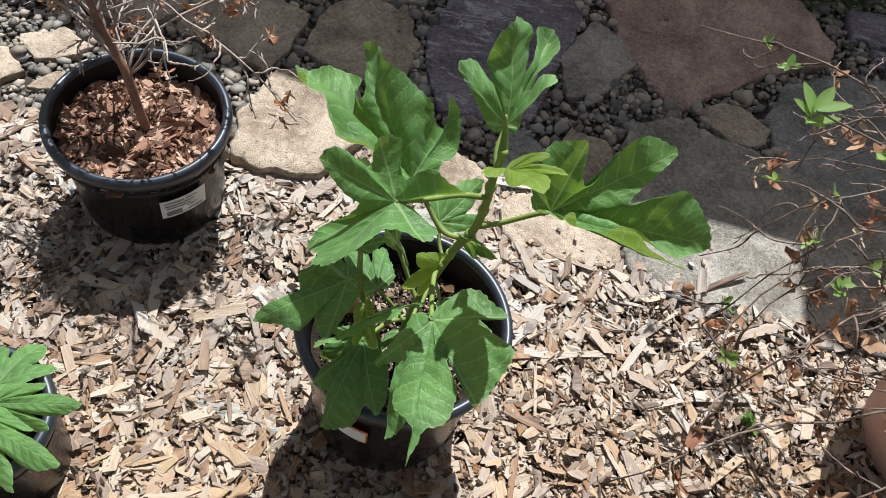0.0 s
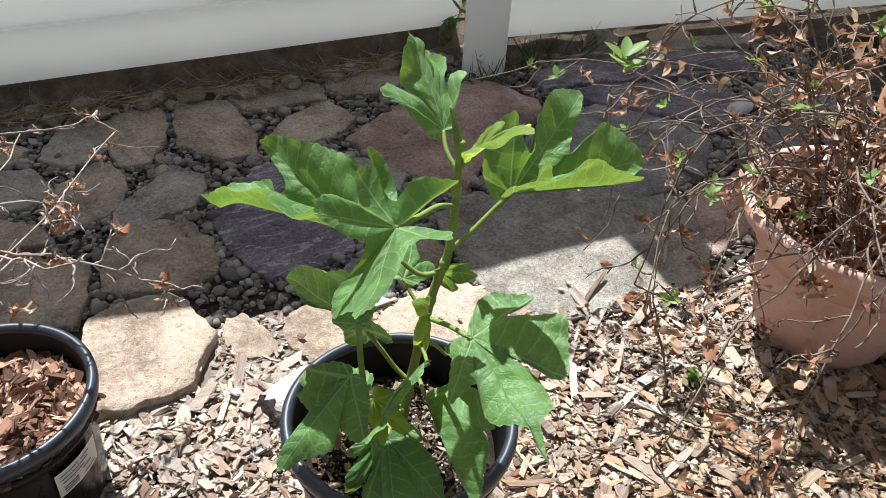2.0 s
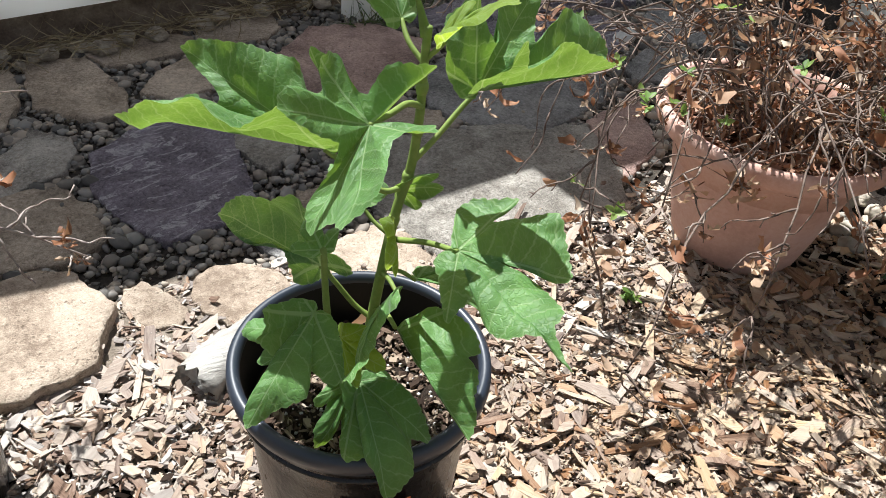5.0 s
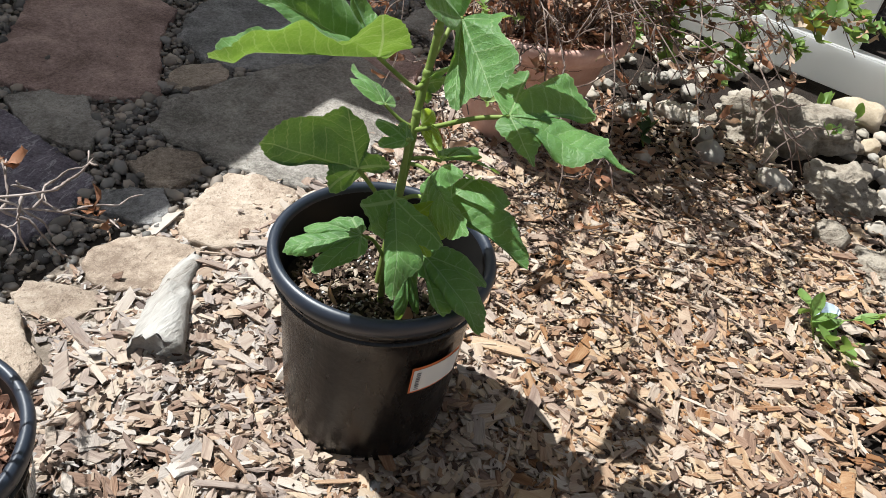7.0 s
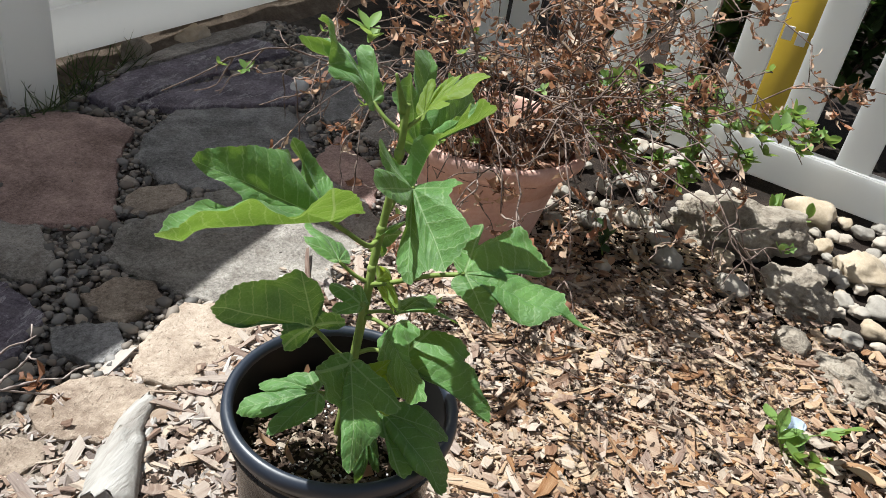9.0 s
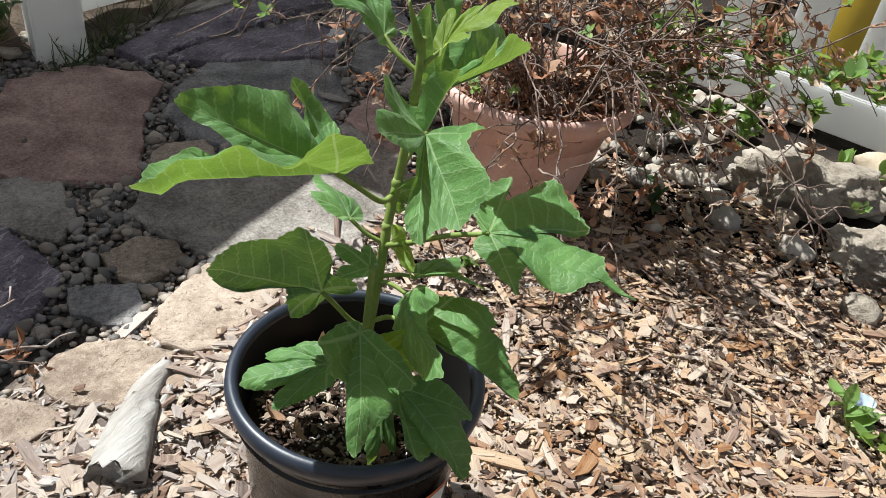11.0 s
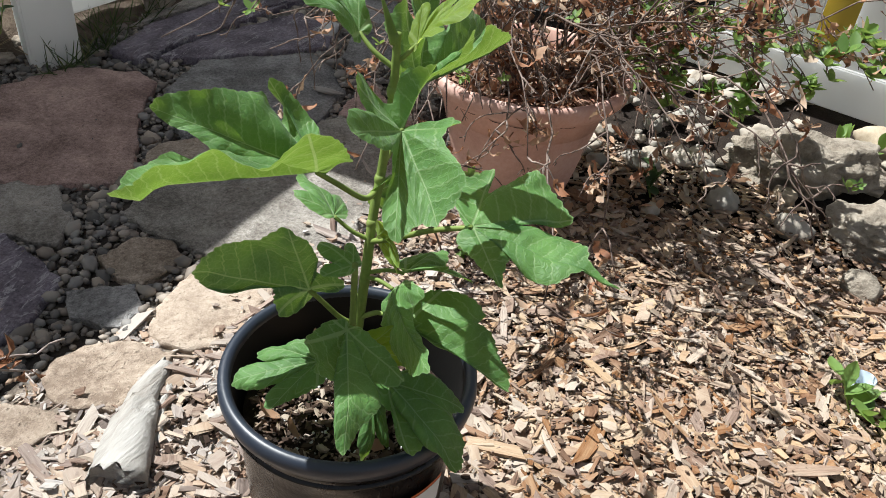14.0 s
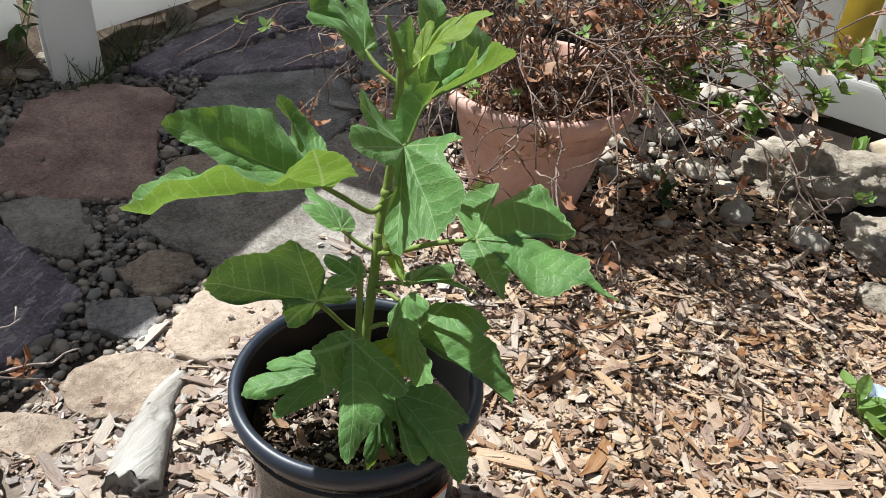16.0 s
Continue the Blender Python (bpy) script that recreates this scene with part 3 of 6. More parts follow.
flagstone([(-0.70, 1.17), (-0.65, 1.17), (-0.60, 1.12), (-0.63, 1.08), (-0.72, 1.09)], "pale", 0.012, 33)
flagstone([(-0.56, 1.52), (-0.40, 1.58), (-0.37, 1.40), (-0.43, 1.29), (-0.58, 1.34)], "tan", 0.012, 34)
flagstone([(-0.45, 2.07), (-0.35, 2.07), (-0.256, 2.025), (-0.203, 1.956), (-0.245, 1.895), (-0.362, 1.88), (-0.45, 1.9)], "tan", 0.012, 35)
flagstone([(1.36, 1.98), (1.75, 1.98), (2.1, 1.92), (2.0, 1.86), (1.5, 1.94)], "grey", 0.02, 36)
flagstone([(1.50, 1.20), (1.72, 1.20), (1.70, 1.06), (1.46, 1.06)], "grey", 0.012, 37)
flagstone([(-0.42,1.67),(-0.27,1.665),(-0.20,1.62),(-0.175,1.545),(-0.27,1.55),(-0.40,1.60)], "tan", 0.012, 38)
flagstone([(-0.30,2.19),(-0.16,2.20),(-0.15,2.08),(-0.24,2.06),(-0.32,2.09)], "grey", 0.012, 39)

# loose pebbles that fill the joints
rng = np.random.RandomState(5)
iv, jf = ico_arrays(1)
pv_all, pf_all, count = [], [], 0
zone = [(-0.75, 2.2), (-0.75, 1.06), (-0.14, 1.0), (0.07, 1.155), (0.2, 1.155), (0.355, 1.09), (0.60, 1.08), (0.62, 0.99), (1.1, 0.93), (1.3, 1.02), (1.75, 1.05), (2.15, 1.2), (2.2, 2.0), (1.0, 2.15)]
boxes = [(min(p[0] for p in s), min(p[1] for p in s), max(p[0] for p in s), max(p[1] for p in s)) for s in STONES]
while count < 12500:
    x, y = rng.uniform(-0.75, 2.2), rng.uniform(0.93, 2.2)
    if not inside(zone, x, y):
        continue
    if any(b[0] < x < b[2] and b[1] < y < b[3] and inside(s, x, y) for s, b in zip(STONES, boxes)):
        if rng.rand() > 0.004:
            continue
        z0, big = 0.014, 0.3
    else:
        z0, big = rng.uniform(-0.006, 0.006), 1.0
    s = min(0.0044 * math.exp(rng.randn() * 0.48), 0.014) * (1.15 if big == 1.0 else 0.5)
    dims = np.array([s * rng.uniform(1.0, 1.7), s * rng.uniform(0.85, 1.2), s * rng.uniform(0.5, 0.85)])
    v = iv * (1 + 0.045 * rng.randn(len(iv), 1))
    for _ in range(4):                      # worn facets
        n_ = rng.randn(3)
        n_ /= np.linalg.norm(n_)
        v = v - np.outer(np.maximum(v @ n_ - rng.uniform(0.55, 0.9), 0), n_)
    v = v * dims * 1.15
    a, tl = rng.uniform(0, 6.28), rng.uniform(-0.5, 0.5)
    ca, sa, ct, st = math.cos(a), math.sin(a), math.cos(tl), math.sin(tl)
    v = v @ np.array([[ct, 0, -st], [0, 1, 0], [st, 0, ct]])
    v = v @ np.array([[ca, sa, 0], [-sa, ca, 0], [0, 0, 1]])
    pv_all.append(v + (x, y, z0 + dims[2] * 0.5))
    pf_all.append(jf + count * len(iv))
    count += 1
pebbles = new("pebbles", mesh_of("pebbles", np.vstack(pv_all), np.vstack(pf_all), mat_pebble))
dirt_rim = [(0.02, 1.0), (0.05, 1.16), (0.2, 1.175), (0.36, 1.115), (0.62, 1.09), (0.66, 0.95), (0.36, 0.93), (0.2, 0.97)]
dirt = new("dry_dirt", mesh_of("dry_dirt", [(x, y, 0.003) for x, y in dirt_rim], [tuple(range(len(dirt_rim)))][::-1], mat_dirt, False))
tagged(dirt, "pale dry dirt between the sunlit flagstones", "dirt", kind="structure")
tagged(pebbles, "small grey and tan river pebbles between flagstones", "pebbles", kind="stuff")


# ---- white vinyl fence behind the path ----
def slanted_panel(name, a, b, z0, tops, thick, mat):
    """A board between two plan points, flat below, with its top heights at even steps."""
    a, b = Vector((*a, 0)), Vector((*b, 0))
    d = (b - a).normalized()
    nrm = Vector((-d.y, d.x, 0)) * thick / 2
    n = len(tops)
    vs = []
    for i, top in enumerate(tops):
        p = a + (b - a) * (i / (n - 1))
        for off in (-nrm, nrm):
            vs.append((p.x + off.x, p.y + off.y, z0))
            vs.append((p.x + off.x, p.y + off.y, top))
    fs = []
    for i in range(n - 1):
        o, q = 4 * i, 4 * (i + 1)
        fs += [(o, q, q + 1, o + 1), (o + 2, o + 3, q + 3, q + 2), (o + 1, q + 1, q + 3, o + 3), (o, o + 2, q + 2, q)]
    fs += [(0, 1, 3, 2), (4 * n - 4, 4 * n - 2, 4 * n - 1, 4 * n - 3)]
    return mesh_of(name, vs, fs, mat, False)


bank = []
for i in range(61):
    x = -2.6 + 0.12 * i
    y0 = 2.10 if x < 1.0 else 2.10 - 0.125 * (x - 1.0) - 0.03
    # rear part is added height, hidden by the rail, to block sun underneath
    for dy, z in ((-0.07, -0.02), (-0.01, 0.012), (0.05, 0.045), (0.10, 0.125), (0.35, 0.13), (0.8, -0.02)):
        bank.append((x, y0 + dy + 0.012 * noise.noise(Vector((x * 9, dy * 9, 0))), z + 0.014 * noise.noise(Vector((x * 12, dy * 20, 5)))))
bank_faces = [(i * 6 + k, i * 6 + 6 + k, i * 6 + 7 + k, i * 6 + 1 + k) for i in range(60) for k in range(5)]
tagged(new("earth_bank", mesh_of("earth_bank", bank, bank_faces, mat_dry_earth)), "low bank of dry earth under the white fence, raised behind to block sun", "earth", kind="structure")

fence = holder("fence", (1.09, 2.02, 0), label="white vinyl privacy fence along the garden path", category="fence", kind="structure")
part("bottom_rail", slanted_panel("bottom_rail", (-2.6, 2.185), (1.06, 2.165), 0.10, [0.24, 0.24], 0.05, mat_vinyl), fence)
# unseen top, its uneven heights made up to shape the shadow edge on the path
part("panel", slanted_panel("panel", (-2.6, 2.19), (1.06, 2.17), 0.24, [1.6, 1.58, 1.56, 1.53, 1.62, 1.79, 1.83], 0.022, mat_vinyl), fence)
part("bottom_rail", slanted_panel("bottom_rail", (1.12, 2.085), (4.2, 1.70), 0.075, [0.215, 0.215], 0.05, mat_vinyl), fence)
part("panel", slanted_panel("panel", (1.12, 2.09), (4.2, 1.705), 0.215, [1.84, 1.84], 0.022, mat_vinyl), fence)
part("post", box_mesh("post", (1.095, 2.015, 0.92), (0.127, 0.127, 1.9), mat_vinyl, -32, 0.006), fence)
part("post", box_mesh("post", (3.5, 1.8, 0.92), (0.127, 0.127, 1.9), mat_vinyl, -7, 0.006), fence)


# ---- white picket fence beyond the rocks ----
def picket_fence():
    a, b = Vector((2.24, 1.05, 0)), Vector((1.80, -0.95, 0))
    d = (b - a).normalized()
    rz = math.degrees(math.atan2(d.y, d.x))
    t = holder("picket_fence", (a.x, a.y, 0), label="white vinyl picket fence with wide bottom rail", category="fence", kind="structure")
    mid = (a + b) / 2
    ln = (b - a).length
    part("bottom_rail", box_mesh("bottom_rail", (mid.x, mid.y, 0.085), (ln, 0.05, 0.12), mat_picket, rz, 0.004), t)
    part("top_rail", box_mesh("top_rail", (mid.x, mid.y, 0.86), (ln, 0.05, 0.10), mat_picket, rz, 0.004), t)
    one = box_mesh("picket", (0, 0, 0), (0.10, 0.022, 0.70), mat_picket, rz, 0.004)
    n = int(ln / 0.19)
    for i in range(n):
        p = a + d * (0.08 + 0.19 * i)
        ob = new("picket", one)
        ob.parent = t
        ob.location = (p.x - a.x, p.y - a.y, 0.145 + 0.345)
    for p in (a - d * 0.07, b + d * 0.07):
        part("post", box_mesh("post", (p.x, p.y, 0.5), (0.11, 0.11, 1.0), mat_picket, rz, 0.006), t)
    return t


picket_fence()


# ---- pots ----
def label_patch(name, centre, r0, r1, h, a0, a1, z0, z1, proud, mat, n=10):
    """A paper label that follows the side of a pot."""
    vs, fs = [], []
    for k in range(2):
        z = z0 if k == 0 else z1
        r = r0 + (r1 - r0) * z / h + proud
        for i in range(n + 1):
            a = radians(a0 + (a1 - a0) * i / n)
            vs.append((centre[0] + r * math.cos(a), centre[1] + r * math.sin(a), z))
    for i in range(n):
        fs.append((i, i + 1, n + 2 + i, n + 1 + i))
    return mesh_of(name, vs, fs, mat)


def nursery_pot(name, c, h, r_rim, r_base, label, soil_z, wob=0.004, seed=1):
    t = holder(name, (c[0], c[1], 0), label=label, category="plant pot")
    wall = 0.004
    r_top = r_rim - 0.010
    prof = [(0.0, 0.001), (r_base - 0.008, 0.001), (r_base, 0.008), (r_base + 0.002, 0.02)]
    for k in range(1, 8):
        z = 0.02 + (h - 0.066) * k / 7
        prof.append((r_base + 0.002 + (r_top - 0.006 - r_base) * (z / h), z))
    prof += [(r_top - 0.001, h - 0.040), (r_top, h - 0.034), (r_top, h - 0.022)]
    inner = [(r_top - wall, h - 0.012), (r_top - wall - 0.001, h - 0.03), (r_base + (r_top - 0.006 - r_base) * 0.5 - wall, h * 0.5), (r_base - 0.012, 0.03), (0.0, 0.03)]
    part("body", lathe("body", prof, (*c, 0), mat_pot, 96, wob, seed), t)
    part("inner_wall", lathe("inner_wall", inner, (*c, 0), mat_inner, 72, wob, seed), t)
    lip = [(r_top, h - 0.024), (r_rim - 0.001, h - 0.023), (r_rim + 0.001, h - 0.014), (r_rim, h - 0.005), (r_rim - 0.005, h), (r_rim - 0.010, h - 0.001), (r_rim - 0.014, h - 0.006), (r_top - wall, h - 0.013)]
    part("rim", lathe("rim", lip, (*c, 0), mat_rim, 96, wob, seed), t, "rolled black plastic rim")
    band = [(r_top - 0.0005, h - 0.048), (r_top + 0.003, h - 0.046), (r_top + 0.003, h - 0.043), (r_top - 0.0005, h - 0.041)]
    part("rib", lathe("rib", band, (*c, 0), mat_pot, 96, wob, seed), t)
    rng = np.random.RandomState(seed)
    rs = r_base + (r_top - 0.006 - r_base) * (soil_z / h) - 0.003
    vs, fs, n, m = [], [], 60, 14
    for k in range(m + 1):
        for i in range(n):
            a = 2 * math.pi * i / n
            r = rs * k / m
            x, y = c[0] + r * math.cos(a), c[1] + r * math.sin(a)
            vs.append((x, y, soil_z + 0.012 * noise.fractal(Vector((x * 22, y * 22, seed)), 0.9, 2.0, 4)))
    for k in range(m):
        for i in range(n):
            j = (i + 1) % n
            fs.append((k * n + i, k * n + j, (k + 1) * n + j, (k + 1) * n + i))
    part("soil", mesh_of("soil", vs, fs, mat_soil), t, "dark potting soil")
    return t


def chips_data(rng, places, lmin, lmax, flat=0.35, thin=1.0):
    """Split wood chips: skewed, tapered slivers lying at odd angles. places: (x, y, z, scale)."""
    vs, fs, uv_out = [], [], []
    ring = np.array([(-.5, -.5), (.5, -.5), (.5, .5), (-.5, .5)])
    quads = np.array([(0, 1, 2, 3), (11, 10, 9, 8)] + [(4 * k + i, 4 * k + 4 + i, 4 * k + 4 + (i + 1) % 4, 4 * k + (i + 1) % 4) for k in range(2) for i in range(4)])
    for x, y, z, sc in places:
        ln = sc * (lmin + (lmax - lmin) * rng.rand() ** 2.1)
        wd = ln * rng.uniform(0.22, 0.76) * thin
        wd = min(wd, 0.02 * sc + 0.004)
        th = min(0.0018 + 0.26 * wd * rng.rand(), 0.0065)
        v = np.empty((12, 3))
        for k, along in enumerate((-0.5, rng.uniform(-0.2, 0.2), 0.5)):
            v[4 * k:4 * k + 4, 0] = along
            v[4 * k:4 * k + 4, 1:] = ring * ((0.55 + 0.45 * rng.rand()) if k != 1 else 1.0, (0.45 + 0.5 * rng.rand()) if k != 1 else 1.0)
            v[4 * k:4 * k + 4, 1] += rng.uniform(-0.12, 0.12)
        v += rng.uniform(-0.13, 0.13, v.shape) * (1, 1, 0.8)
        v[:, 0] += v[:, 1] * rng.uniform(-0.45, 0.45) * min(1.0, 2 * wd / ln)
        v *= (ln, wd, th)
        uv_out.append(v[:, :2] + v[:, 2:] * (0.0, 1.0) + rng.rand(2) * 3)
        v[:, 2] += (v[:, 0] / ln) ** 2 * ln * rng.uniform(-0.08, 0.16)
        a, tx, ty = rng.uniform(0, 6.28), rng.randn() * flat, rng.randn() * flat * 0.55
        ca, sa = math.cos(a), math.sin(a)
        rx = np.array([[1, 0, 0], [0, math.cos(tx), math.sin(tx)], [0, -math.sin(tx), math.cos(tx)]])
        ry = np.array([[math.cos(ty), 0, -math.sin(ty)], [0, 1, 0], [math.sin(ty), 0, math.cos(ty)]])
        rzm = np.array([[ca, sa, 0], [-sa, ca, 0], [0, 0, 1]])
        v = v @ rx @ ry @ rzm + (x, y, z)
        vs.append(v)
        fs.append(quads + 12 * (len(vs) - 1))
    return vs, fs, uv_out


def chips_mesh(name, rng, places, lmin, lmax, mat, flat=0.35, slivers=()):
    vs, fs, uv = chips_data(rng, places, lmin, lmax, flat)
    if slivers:
        v2, f2, u2 = chips_data(rng, slivers, 0.026, 0.11, 0.16, 0.34)
        fs += [f + 12 * len(vs) for f in f2]
        vs, uv = vs + v2, uv + u2
    return mesh_of(name, np.vstack(vs), np.vstack(fs), mat, False, np.vstack(uv))


FIG = (0.227, 0.604)
fig_pot = nursery_pot("nursery_pot", FIG, 0.307, 0.147, 0.115, "black plastic nursery pot with a price label, on wood chips", 0.235, seed=2)
fig_label = part("label", label_patch("label", FIG, 0.117, 0.133, 0.261, -131.5, -97, 0.163, 0.213, 0.0035, mat_orange), fig_pot, "white paper label with orange border")
part("label_paper", label_patch("label_paper", FIG, 0.117, 0.133, 0.261, -130.5, -98, 0.167, 0.209, 0.0045, mat_white_label), fig_label)
for k in range(9):
    part("barcode_bar", label_patch("barcode_bar", FIG, 0.117, 0.133, 0.261, -128.6, -126.0, 0.171 + 0.0038 * k, 0.1725 + 0.0038 * k + 0.0006 * (k % 3), 0.0053, mat_ink, 3), fig_label)
rng = np.random.RandomState(8)
pl = []
for _ in range(1500):
    r, a = 0.112 * math.sqrt(rng.rand()), rng.uniform(0, 6.28)
    pl.append((FIG[0] + r * math.cos(a), FIG[1] + r * math.sin(a), 0.238 + rng.rand() * 0.010, 1.0))
bits = new("bark_bits", chips_mesh("bark_bits", rng, pl, 0.002, 0.014, mat_litter, 0.6))
tagged(bits, "brown bark bits on the potting soil of the fig", "bark", kind="stuff")
gv_, gf_, gc_ = [], [], 0
g_v, g_f = ico_arrays(1)
for _ in range(260):                    # white mineral grains in the potting mix
    r, a = 0.114 * math.sqrt(rng.rand()), rng.uniform(0, 6.28)
    x, y = FIG[0] + r * math.cos(a), FIG[1] + r * math.sin(a)
    z = 0.2375 + 0.012 * noise.fractal(Vector((x * 22, y * 22, 2)), 0.9, 2.0, 4) + 0.003 * rng.rand()
    gv_.append(g_v * (1 + 0.2 * rng.randn(len(g_v), 1)) * rng.uniform(0.0010, 0.0026) + (x, y, z))
    gf_.append(g_f + gc_ * len(g_v))
    gc_ += 1
tagged(new("perlite", mesh_of("perlite", np.vstack(gv_), np.vstack(gf_), mat_perlite)), "white perlite grains in the dark potting soil", "perlite", kind="stuff")

LP = (-0.260, 0.912)
left_pot = nursery_pot("nursery_pot", LP, 0.227, 0.1464, 0.118, "black plastic nursery pot filled with bark mulch, on wood chips", 0.155, seed=4)
left_label = part("label", label_patch("label", LP, 0.120, 0.133, 0.181, -60.5, -26, 0.106, 0.155, 0.0035, mat_white_label), left_pot, "white printed paper label")
for k, (z, a0, a1) in enumerate([(0.146, -58, -44), (0.146, -42, -34), (0.138, -58, -36), (0.131, -57, -40), (0.112, -57, -46), (0.1165, -57, -46), (0.121, -57, -46), (0.113, -41, -30), (0.124, -42, -34)]):
    part("print_bar", label_patch("print_bar", LP, 0.120, 0.133, 0.181, a0, a1, z, z + 0.0026, 0.0045, mat_ink, 6), left_label)
pl = []
for _ in range(3000):
    r, a = 0.126 * math.sqrt(rng.rand()), rng.uniform(0, 6.28)
    pl.append((LP[0] + r * math.cos(a), LP[1] + r * math.sin(a), 0.174 + 0.012 * rng.rand() + 0.016 * (r / 0.126 < 0.5) * rng.rand() - 0.10 * r * math.sin(a), 1.0))
bits2 = new("bark_mulch", chips_mesh("bark_mulch", rng, pl, 0.005, 0.046, mat_bark, 0.6))
tagged(bits2, "reddish brown bark mulch filling the black pot", "bark mulch", kind="stuff")

bark_shapes = []
for k in range(10):
    v, f, _ = chips_data(np.random.RandomState(700 + k), [(0, 0, 0, 1.0)], 0.010, 0.034, 0.06, 0.7)
    bark_shapes.append(mesh_of("bark_chip", np.vstack(v), np.vstack(f), mat_bark_one, False))
for k in range(220):
    r, a = 0.118 * math.sqrt(rng.rand()), rng.uniform(0, 6.28)
    ob = new("bark_chip", bark_shapes[k % 10])
    ob.parent = left_pot
    ob.matrix_basis = pose(r * math.cos(a), r * math.sin(a), 0.188 + 0.008 * rng.rand() - 0.10 * r * math.sin(a), rng.randn() * 22, rng.randn() * 22, rng.uniform(0, 360))

# terracotta pot
TP = (1.19, 0.73)
terra = holder("terracotta_pot", (*TP, 0), label="weathered pink terracotta pot with flared rim holding a dry shrub", category="plant pot")
prof = [(0.0, 0.002), (0.118, 0.002), (0.126, 0.008), (0.142, 0.07), (0.158, 0.14), (0.172, 0.20), (0.182, 0.242), (0.196, 0.250)]
part("body", lathe("body", prof, (*TP, 0), mat_terracotta, 96, 0.003, 6), terra)
part("rim", lathe("rim", [(0.190, 0.245), (0.208, 0.249), (0.219, 0.262), (0.223, 0.280), (0.220, 0.291), (0.212, 0.295), (0.203, 0.290), (0.198, 0.272), (0.186, 0.25), (0.17, 0.19), (0.0, 0.19)], (*TP, 0), mat_terracotta, 96, 0.003, 6), terra, "rolled terracotta rim")
vs, fs = [], []
for k in range(13):
    for i in range(48):
        a = 2 * math.pi * i / 48
        x, y = TP[0] + 0.183 * k / 12 * math.cos(a), TP[1] + 0.183 * k / 12 * math.sin(a)
        vs.append((x, y, 0.235 + 0.012 * noise.fractal(Vector((x * 18, y * 18, 3)), 0.9, 2.0, 4)))
for k in range(12):
    for i in range(48):
        j = (i + 1) % 48
        fs.append((k * 48 + i, k * 48 + j, (k + 1) * 48 + j, (k + 1) * 48 + i))
part("soil", mesh_of("soil", vs, fs, mat_soil), terra, "dark dry soil")
pl = []
for _ in range(1500):
    r, a = 0.178 * math.sqrt(rng.rand()), rng.uniform(0, 6.28)
    pl.append((TP[0] + r * math.cos(a), TP[1] + r * math.sin(a), 0.248 + 0.022 * rng.rand(), 1.0))
bits3 = new("wood_chip_mulch", chips_mesh("wood_chip_mulch", rng, pl, 0.010, 0.05, mat_bark, 0.5))
tagged(bits3, "brown bark and wood chips filling the terracotta pot", "bark mulch", kind="stuff")


# ---- fig plant ----
def lobed_outline(D, depth, back):
    """Rim points of a blade, each with its angle when laid flat. D: vectors from the joint, lobe tips alone where depth is given,
    else (vector, mark) all the way round: T a vein's tip, S the bottom of a bay, t any other point of the margin."""
    out = []
    if depth is None:
        tips = [k for k, (_, mark) in enumerate(D) if mark == "T"]
        mid = tips[len(tips) // 2]
        order = {k: i - tips.index(mid) for i, k in enumerate(tips)}
        for k, (v, _) in enumerate(D):
            lo = [j for j in tips if j <= k]
            hi = [j for j in tips if j >= k]
            if not lo:
                ang = order[hi[0]] - 0.45 * (hi[0] - k) / max(hi[0], 1)
            elif not hi:
                ang = order[lo[-1]] + 0.45 * (k - lo[-1]) / max(len(D) - 1 - lo[-1], 1)
            elif lo[-1] == hi[0]:
                ang = order[k]
            else:
                ang = order[lo[-1]] + (k - lo[-1]) / (hi[0] - lo[-1])
            out.append((v, radians(45 * ang)))
    else:
        n = len(D)
        mid = n // 2 if n % 2 else max(range(1, n - 1), key=lambda i: np.linalg.norm(D[i]))
        bays = depth if isinstance(depth, tuple) else (depth,) * (n - 1)
        for i in range(n):
            out.append((D[i], radians(45 * (i - mid))))
            if i == n - 1:
                break
            la, lb = np.linalg.norm(D[i]), np.linalg.norm(D[i + 1])
            deep = bays[i]
            steps = ((0.5, deep),) if deep >= 0.97 else ((0.24, 0.93), (0.40, 0.50 * deep + 0.38), (0.5, 0.70 * deep), (0.60, 0.50 * deep + 0.38), (0.76, 0.93))
            for f, k in steps:
                v = D[i] / la * (1 - f) + D[i + 1] / lb * f
                out.append((v / (np.linalg.norm(v) + 1e-9) * (la * (1 - f) + lb * f) * k, radians(45 * (i - mid + f))))
    b0, b1 = back if isinstance(back, tuple) else (back, back)
    # the blade runs back past the joint in two rounded ears
    first = Vector(np.cross(out[0][0], out[1][0])).normalized()
    last = Vector(np.cross(out[-2][0], out[-1][0])).normalized()
    head, tail = [], []
    for deg, k in ((100, 0.5), (52, 1.15)):
        head.append((np.array(Matrix.Rotation(radians(-deg), 3, first) @ Vector(out[0][0])) * b0 * k, out[0][1] - radians(deg)))
        tail.insert(0, (np.array(Matrix.Rotation(radians(deg), 3, last) @ Vector(out[-1][0])) * b1 * k, out[-1][1] + radians(deg)))
    return head + out + tail


